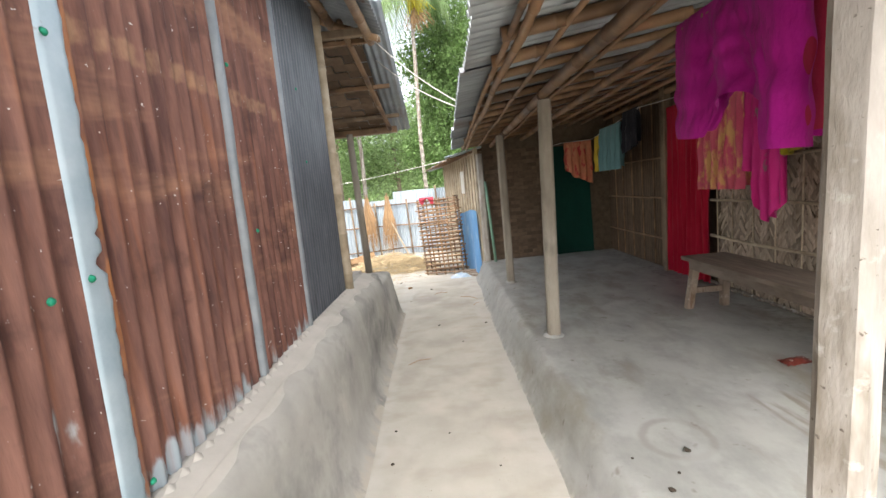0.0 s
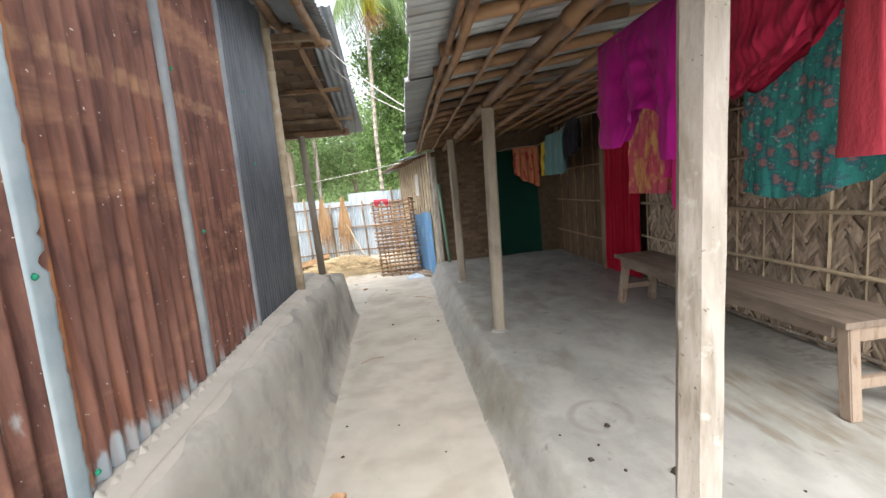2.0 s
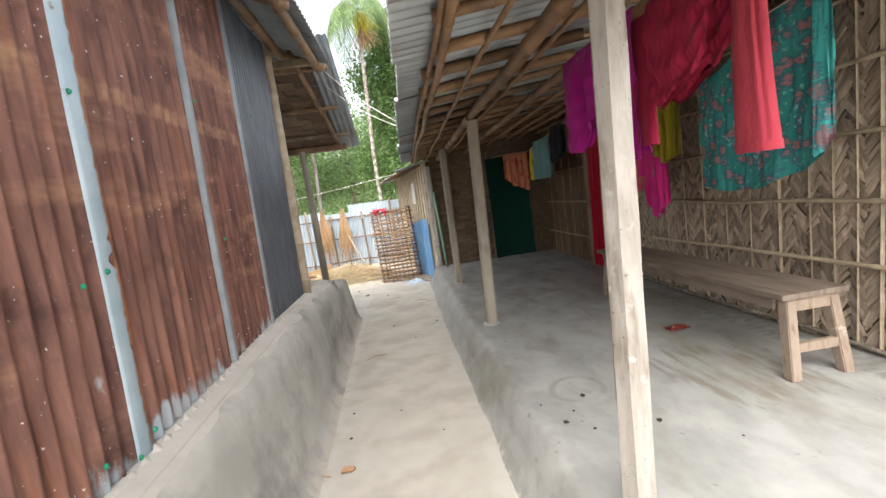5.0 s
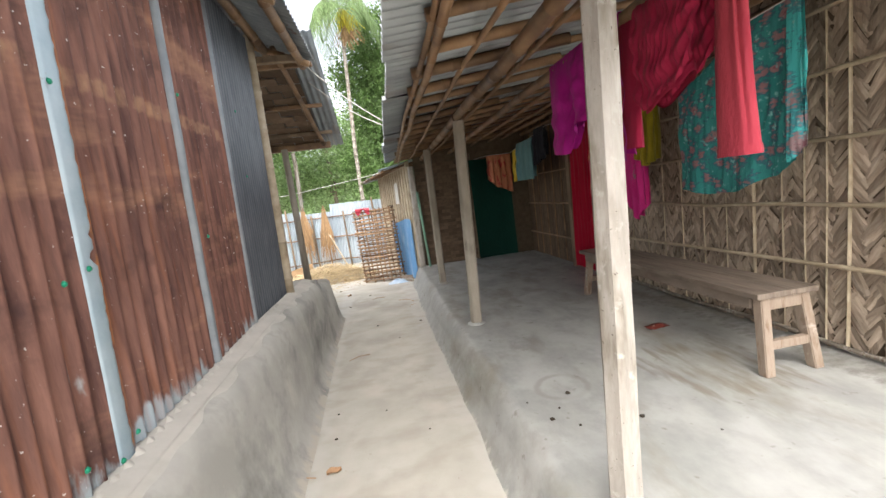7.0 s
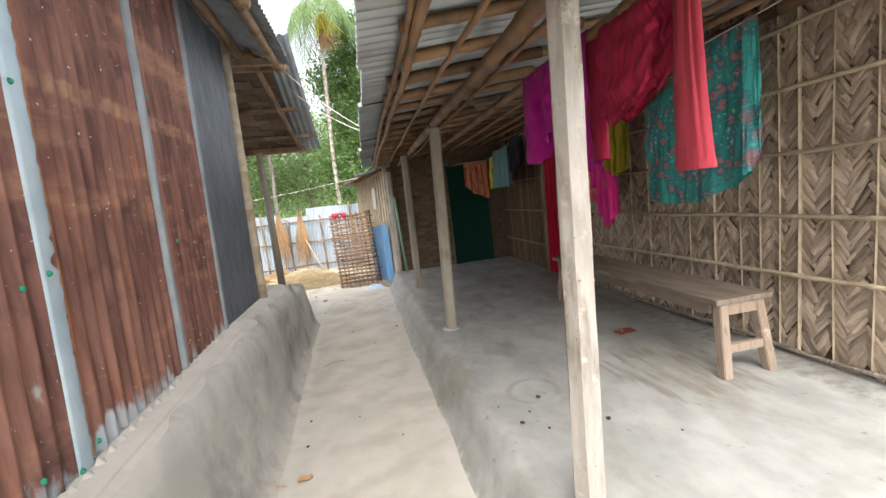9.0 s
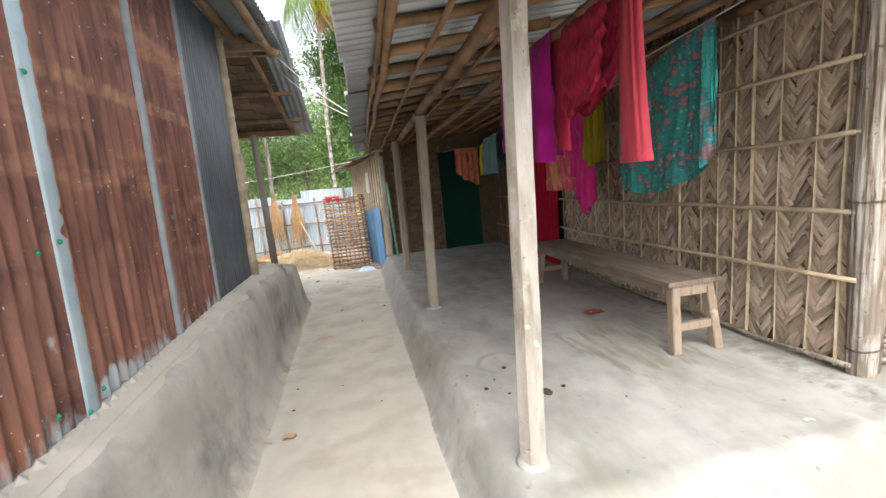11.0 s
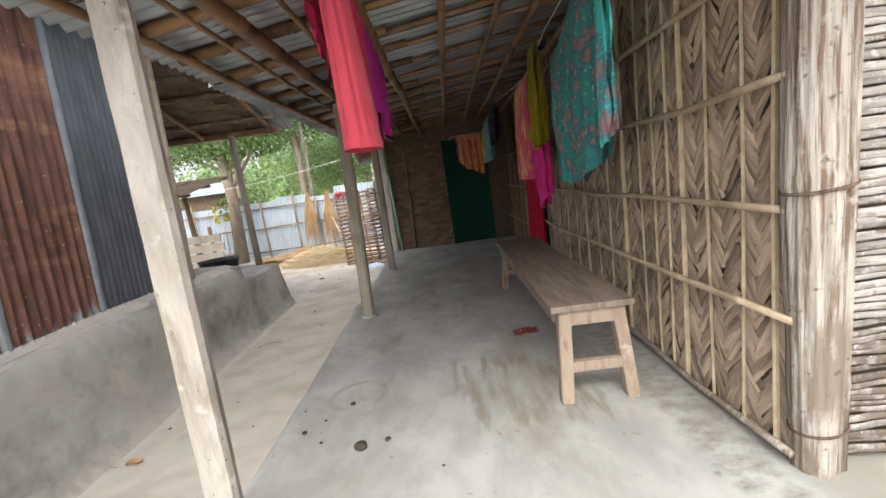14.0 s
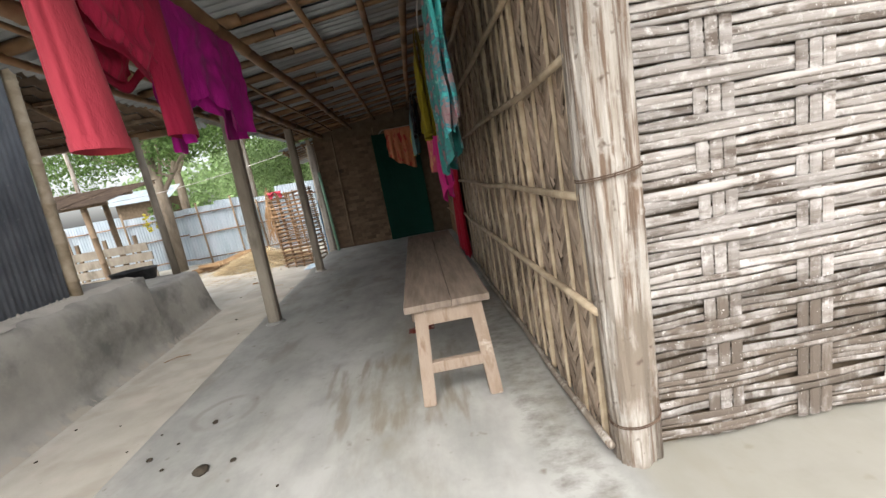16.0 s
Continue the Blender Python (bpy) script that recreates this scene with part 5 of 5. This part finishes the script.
def leaf_cloud(blobs, n, size, seed):
    rng = np.random.default_rng(seed)
    vs, fs = [], []
    total = sum(b[3] * b[4] * b[5] for b in blobs) ** 1
    k = 0
    for cx, cy, cz, rx, ry, rz in blobs:
        m = int(n * (rx * ry * rz) / total)
        clump = rng.normal(size=(max(m // 14, 1), 3))
        clump /= np.linalg.norm(clump, axis=1)[:, None]
        clump *= rng.uniform(0.45, 1.08, (len(clump), 1))
        idx = rng.integers(0, len(clump), m)
        p = clump[idx] + rng.normal(size=(m, 3)) * 0.13
        p = p * np.array([rx, ry, rz]) + np.array([cx, cy, cz])
        d = rng.normal(size=(m, 3)) + np.array([0, -0.2, -0.25])
        d /= np.linalg.norm(d, axis=1)[:, None]
        s = np.cross(d, rng.normal(size=(m, 3)))
        s /= np.linalg.norm(s, axis=1)[:, None]
        ln = size * rng.uniform(0.6, 1.2, (m, 1))
        a, b, c, e = p - d * ln * 0.5, p + s * ln * 0.24, p + d * ln * 0.5, p - s * ln * 0.24
        block = np.stack([a, b, c, e], 1).reshape(-1, 3)
        vs.append(block)
        fs.append(np.arange(len(block)).reshape(-1, 4) + k)
        k += len(block)
    me = bpy.data.meshes.new("leaves")
    me.from_pydata(np.concatenate(vs).tolist(), [], np.concatenate(fs).tolist())
    return me


def tree(x, y, h, blobs, n, size, material, seed, label, r=0.12):
    ob = thing("tree", (x, y, GZ), label, "tree")
    bm = bmesh.new()
    tube(bm, [(x, y, GZ - 0.1), (x + 0.08, y, h * 0.45), (x - 0.05, y + 0.05, h)], r, 9, r2=r * 0.5)
    for bx, by, bz, *_ in blobs:
        tube(bm, [(x + 0.02, y, h * 0.5), ((x + bx) / 2 + 0.1, (y + by) / 2, (h * 0.55 + bz) / 2), (bx, by, bz)], r * 0.4, 6, r2=r * 0.1)
    part("trunk", bm, BARK, ob, "", True)
    me = leaf_cloud(blobs, n, size, seed)
    me.materials.append(material)
    crown = new("crown", me)
    crown.parent = ob
    crown.matrix_parent_inverse = Matrix.Translation(ob.location).inverted()
    return ob


tree(0.1, 13.6, 5.0, [(-0.35, 13.3, 2.9, 0.9, 0.8, 0.8), (0.3, 13.6, 4.3, 1.0, 0.9, 1.0), (-0.2, 13.9, 5.6, 0.9, 0.9, 0.9), (1.0, 13.2, 3.4, 1.1, 0.9, 1.1), (0.9, 13.6, 5.4, 1.1, 1, 1.1), (0.2, 12.6, 2.2, 0.9, 0.7, 0.6),
     (0.6, 14, 6.9, 1.0, 1, 1.0)], 42000, 0.115, LEAF, 1, "dense dark green tree behind the fence", 0.13)
tree(-3.75, 9.75, 3.4, [(-3.9, 9.9, 1.35, 0.35, 0.3, 0.4), (-3.5, 9.8, 3.1, 1.0, 0.9, 0.7), (-4.4, 10.2, 3.6, 1.1, 0.9, 0.8), (-2.6, 10.3, 3.5, 0.9, 0.8, 0.7)], 9000, 0.12, LEAF, 2, "tree with a thick pale foot in the yard", 0.17)
tree(-7.4, 17.5, 5.5, [(-8.4, 17.5, 4.4, 1.9, 1.4, 1.1), (-6.2, 17.5, 4.6, 1.7, 1.4, 1.2), (-7.4, 17.5, 6.2, 2.4, 1.6, 1.3), (-11, 17.5, 4.2, 2.0, 1.3, 1.4)], 18000, 0.17, LEAF, 3, "broad green tree beyond the yard", 0.2)
tree(-4.4, 17, 6.5, [(-4.4, 17, 4.8, 1.9, 1.5, 1.3), (-3.2, 17, 6.0, 1.8, 1.5, 1.3), (-5.6, 17, 6.2, 1.8, 1.5, 1.2)], 15000, 0.16, LEAF, 4, "tall green tree beyond the fence", 0.18)
tree(-2.4, 21, 4.5, [(-2.6, 21, 3.4, 2.4, 1.5, 1.6), (-0.4, 21, 3.9, 2.2, 1.6, 1.7), (-4.8, 22, 3.1, 2.2, 1.6, 1.5), (-1.6, 22, 5.3, 1.8, 1.5, 1.2)], 24000, 0.18, LEAF_LIGHT, 5, "light green tree beyond the fence, sunlight put into its leaf colour", 0.15)
tree(3.2, 19, 6.0, [(2.6, 19, 4.2, 2.2, 1.6, 1.8), (4.2, 19, 6.0, 2.2, 1.6, 1.7), (1.6, 20, 6.6, 1.7, 1.4, 1.4)], 11000, 0.22, LEAF, 6, "green tree rising behind the veranda roof", 0.18)
for xx, yy, hh in ((-2.2, 11.2, 5.5), (-7.2, 12.0, 6.0)):
    trunk = thing("bare_trunk", (xx, yy, GZ), "slim pale tree trunk beyond the fence", "tree")
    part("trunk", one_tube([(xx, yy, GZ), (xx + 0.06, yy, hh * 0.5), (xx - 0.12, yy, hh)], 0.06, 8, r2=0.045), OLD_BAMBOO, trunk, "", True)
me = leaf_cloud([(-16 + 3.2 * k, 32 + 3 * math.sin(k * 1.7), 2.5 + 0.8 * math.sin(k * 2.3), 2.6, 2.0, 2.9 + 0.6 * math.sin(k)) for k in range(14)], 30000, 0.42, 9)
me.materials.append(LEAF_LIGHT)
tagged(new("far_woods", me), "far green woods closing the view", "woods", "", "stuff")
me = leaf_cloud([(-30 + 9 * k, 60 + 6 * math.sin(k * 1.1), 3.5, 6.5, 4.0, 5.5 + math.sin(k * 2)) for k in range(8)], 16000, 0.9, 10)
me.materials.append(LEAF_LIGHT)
tagged(new("distant_woods", me), "distant line of trees, haze put into their leaf colour", "woods", "", "stuff")
shrub = leaf_cloud([(-4.0, 9.6, 1.15, 0.25, 0.2, 0.3)], 60, 0.11, 15)
shrub.materials.append(LEAF_YELLOW)
tagged(new("yellow_shrub", shrub), "yellow-leaved sprigs at the tree's trunk", "shrub", "", "stuff")

palm = thing("areca_palm", (-0.56, 12.4, GZ), "slim areca palm with drooping fronds and a yellow flower spray", "palm")
TOP = Vector((-0.42, 12.4, 7.15))
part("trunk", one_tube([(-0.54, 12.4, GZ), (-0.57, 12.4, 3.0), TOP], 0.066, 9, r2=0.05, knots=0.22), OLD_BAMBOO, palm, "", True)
rng = random.Random(77)
for k in range(12):
    a = 2 * math.pi * k / 12 + rng.uniform(-0.2, 0.2)
    up, ln = rng.uniform(0.25, 1.1), rng.uniform(1.5, 2.1)
    spine = [TOP + Vector((math.cos(a), math.sin(a), 0)) * ln * 0.62 * math.sin(1.5 * t) + Vector((0, 0, up * 1.5 * t - (0.9 + up) * 1.25 * t * t)) for t in [q / 12 for q in range(13)]]
    out = []
    for q in range(2, 13):
        for sub in (0.0, 0.25, 0.5, 0.75):
            c = spine[q - 1].lerp(spine[q], sub)
            d = (spine[q] - spine[q - 1]).normalized()
            side = d.cross(Vector((0, 0, 1))).normalized()
            for sg in (-1, 1):
                reach = 0.62 * math.sin(math.pi * (0.12 + 0.80 * q / 13))
                tip = c + side * sg * reach * rng.uniform(0.45, 0.7) + d * 0.22 + Vector((0, 0, -reach * rng.uniform(0.5, 0.95)))
                w = d * 0.017
                mid = c.lerp(tip, 0.5) + Vector((0, 0, 0.07))
                out.append(([tuple(c - w * 0.6), tuple(c + w * 0.6), tuple(mid + w), tuple(mid - w), tuple(tip)], [(0, 1, 2, 3), (3, 2, 4)]))
    part("frond", joined(out), LEAF_LIGHT, palm)
    part("midrib", one_tube(spine, 0.018, 5, r2=0.005), LEAF_LIGHT, palm)
for nm, mt, n, z0, fall, lab in (("flower_spray", LEAF_YELLOW, 150, -0.15, 0.62, "bright yellow flower spray"), ("dead_spray", DRYFROND, 70, -0.6, 0.6, "withered brown flower spray")):
    out = []
    for _ in range(n):
        c = TOP + Vector((rng.uniform(-0.06, 0.06) + 0.06, rng.uniform(-0.12, -0.04), z0 + rng.uniform(-0.1, 0.1)))
        tip = c + Vector((rng.gauss(0.10, 0.2), rng.gauss(-0.1, 0.15), -fall * rng.uniform(0.35, 1.0)))
        mid = c.lerp(tip, 0.45) + Vector((rng.gauss(0, 0.05), 0, 0.06))
        w = Vector((0.012, 0, 0.004))
        out.append(([tuple(c - w * 0.5), tuple(c + w * 0.5), tuple(mid + w), tuple(mid - w), tuple(tip + w * 0.6), tuple(tip - w * 0.6)], [(0, 1, 2, 3), (3, 2, 4, 5)]))
    part(nm, joined(out), mt, palm, lab)

# ---- small things on the floors ----


def lump(name, x, y, z, r, material, label, category, seed, flatness=0.45):
    bm = bmesh.new()
    bmesh.ops.create_icosphere(bm, subdivisions=2, radius=r)
    for v in bm.verts:
        v.co *= 1 + 0.35 * noise.noise(v.co * (2.2 / r) * 0.5 + Vector((seed, 0, 0)))
        v.co.z *= flatness
        v.co += Vector((x, y, z + r * flatness * 0.55))
    return tagged(link(name, bm, material, None, "", True), label, category)


for k, (x, y, r) in enumerate(((1.085, 1.225, 0.030), (1.20, 1.26, 0.013), (0.967, 1.60, 0.014), (0.784, 1.382, 0.013), (0.86, 1.47, 0.007), (0.89, 1.29, 0.008), (1.45, 1.05, 0.006), (0.72, 1.58, 0.006))):
    lump("dirt_clod", x, y, 0.252, r, DEBRIS, "dark clod of dirt on the cement floor", "clod", k)
for k, (x, y, r) in enumerate(((-0.43, 2.09, 0.016), (-0.45, 2.42, 0.014), (0.05, 3.9, 0.014), (0.33, 4.4, 0.022), (-0.1, 2.35, 0.010), (0.18, 2.0, 0.010), (-0.2, 4.45, 0.02), (-0.62, 5.6, 0.02), (-0.35, 6.2, 0.025), (-0.9, 6.9, 0.03),
                                (-0.6, 7.4, 0.025))):
    lump("earth_crumb", x, y, ground_z(x, y), r * 0.7, DEBRIS, "dark crumb on the earth lane", "crumb", 20 + k, 0.35)
for k, (x, y, ln, a) in enumerate(((-0.36, 3.5, 0.22, 25), (0.20, 5.5, 0.30, -40), (0.28, 5.2, 0.16, 60), (-0.2, 5.9, 0.2, 10), (-0.55, 1.72, 0.10, 5))):
    tw = thing("twig", (x, y, GZ), "thin dry twig on the earth lane", "twig", "twigs on the lane")
    d = Vector((math.cos(radians(a)), math.sin(radians(a)), 0)) * ln / 2
    c = Vector((x, y, ground_z(x, y) + 0.004))
    part("stem", one_tube([c - d, c + Vector((-d.y, d.x, 0)) * 0.25 + Vector((0, 0, 0.006)), c + d], 0.003, 5), DRYLEAF, tw)
for k, (x, y, a, s) in enumerate(((-0.40, 1.74, 20, 0.038), (-0.7, 6.4, 70, 0.05))):
    lf = thing("fallen_leaf", (x, y, GZ), "curled brown leaf on the earth lane", "leaf")
    m = Matrix.Translation((x, y, ground_z(x, y) + 0.006)) @ Matrix.Rotation(radians(a), 4, "Z")
    part("blade", grid(lambda u, v, m=m, s=s: m @ Vector(((u - 0.5) * 2.2 * s, (v - 0.5) * 1.5 * s * math.sin(math.pi * (0.06 + 0.88 * u)), 0.018 * (2 * v - 1) ** 2 + 0.006 * math.sin(u * 6))), 10, 6), DRYLEAF, lf, "", True)
wrap = thing("snack_wrapper", (2.015, 2.28, 0.25), "crumpled red snack wrapper on the cement floor", "wrapper")
part("foil", grid(lambda u, v: Vector((1.93 + 0.17 * u, 2.24 + 0.09 * v + 0.02 * u, 0.258 + 0.022 * math.sin(math.pi * u) * math.sin(math.pi * v) + 0.008 * noise.noise(Vector((u * 7, v * 7, 0))))), 16, 10), WRAP, wrap, "", True)
scrap = thing("paper_scrap", (2.05, 0.62, 0.25), "small white paper scrap near the veranda's edge", "scrap")
part("sheet", grid(lambda u, v: Vector((2.03 + 0.05 * u, 0.60 + 0.016 * v, 0.257 + 0.004 * math.sin(u * 5))), 6, 4), WHITE_CLOTH, scrap, "", True)

# ---- slats of the woven end wall ----
SPACING, BX = 0.302, 3.012
rng = random.Random(41)
for k in range(5):
    for j in (-1, 0, 1):
        xx = BX + k * SPACING + j * 0.040 + rng.uniform(-0.003, 0.003)
        bm = bmesh.new()
        tube(bm, [(xx, EY, 0.27), (xx + rng.uniform(-0.004, 0.004), EY, 1.3), (xx, EY, 2.42)], 0.0185, 7, squash=0.28)
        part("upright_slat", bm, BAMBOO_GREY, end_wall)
z, row = 0.285, 0
while z < 2.4:
    h = rng.choice((0.019, 0.024, 0.027, 0.030, 0.034)) + rng.uniform(-0.002, 0.002)
    group = 1 - int((z + 0.012 - 0.371) / 0.078 + 10) % 2
    tilt = rng.uniform(-0.010, 0.010)
    amp = 0.0065 + rng.uniform(-0.002, 0.002)
    bm = bmesh.new()
    n = 84
    rings = []
    for q in range(n + 1):
        xx = 2.70 + 1.75 * q / n
        w = math.cos(math.pi * (xx - BX) / SPACING + math.pi * group)
        yy = EY - amp * math.copysign(abs(w) ** 0.6, w)
        zz = z + tilt * (xx - 3.2) + 0.004 * noise.noise(Vector((xx * 3, row * 0.35, 0)))
        hh = h * (0.95 + 0.22 * noise.noise(Vector((xx * 5, row, 7)))) / 2
        bow = hh * 0.17 + 0.0012 * noise.noise(Vector((xx * 25, row * 3, 2)))
        rings.append([bm.verts.new((xx, yy, zz - hh)), bm.verts.new((xx, yy - bow, zz - hh * 0.45)), bm.verts.new((xx, yy - bow, zz + hh * 0.45)), bm.verts.new((xx, yy, zz + hh)), bm.verts.new((xx, yy + 0.004, zz))])
    for p, q in zip(rings, rings[1:]):
        for i in range(5):
            bm.faces.new((p[i], q[i], q[(i + 1) % 5], p[(i + 1) % 5]))
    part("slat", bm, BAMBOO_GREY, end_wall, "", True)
    z += h * 0.94 + (rng.uniform(0.002, 0.006) if rng.random() < 0.15 else 0.0)
    row += 1

# ---- herringbone strips nearest the corner ----
for is_near, m, k in rest:
    if is_near:
        piece("mat_strip", kinds[k], mat_wall, m)
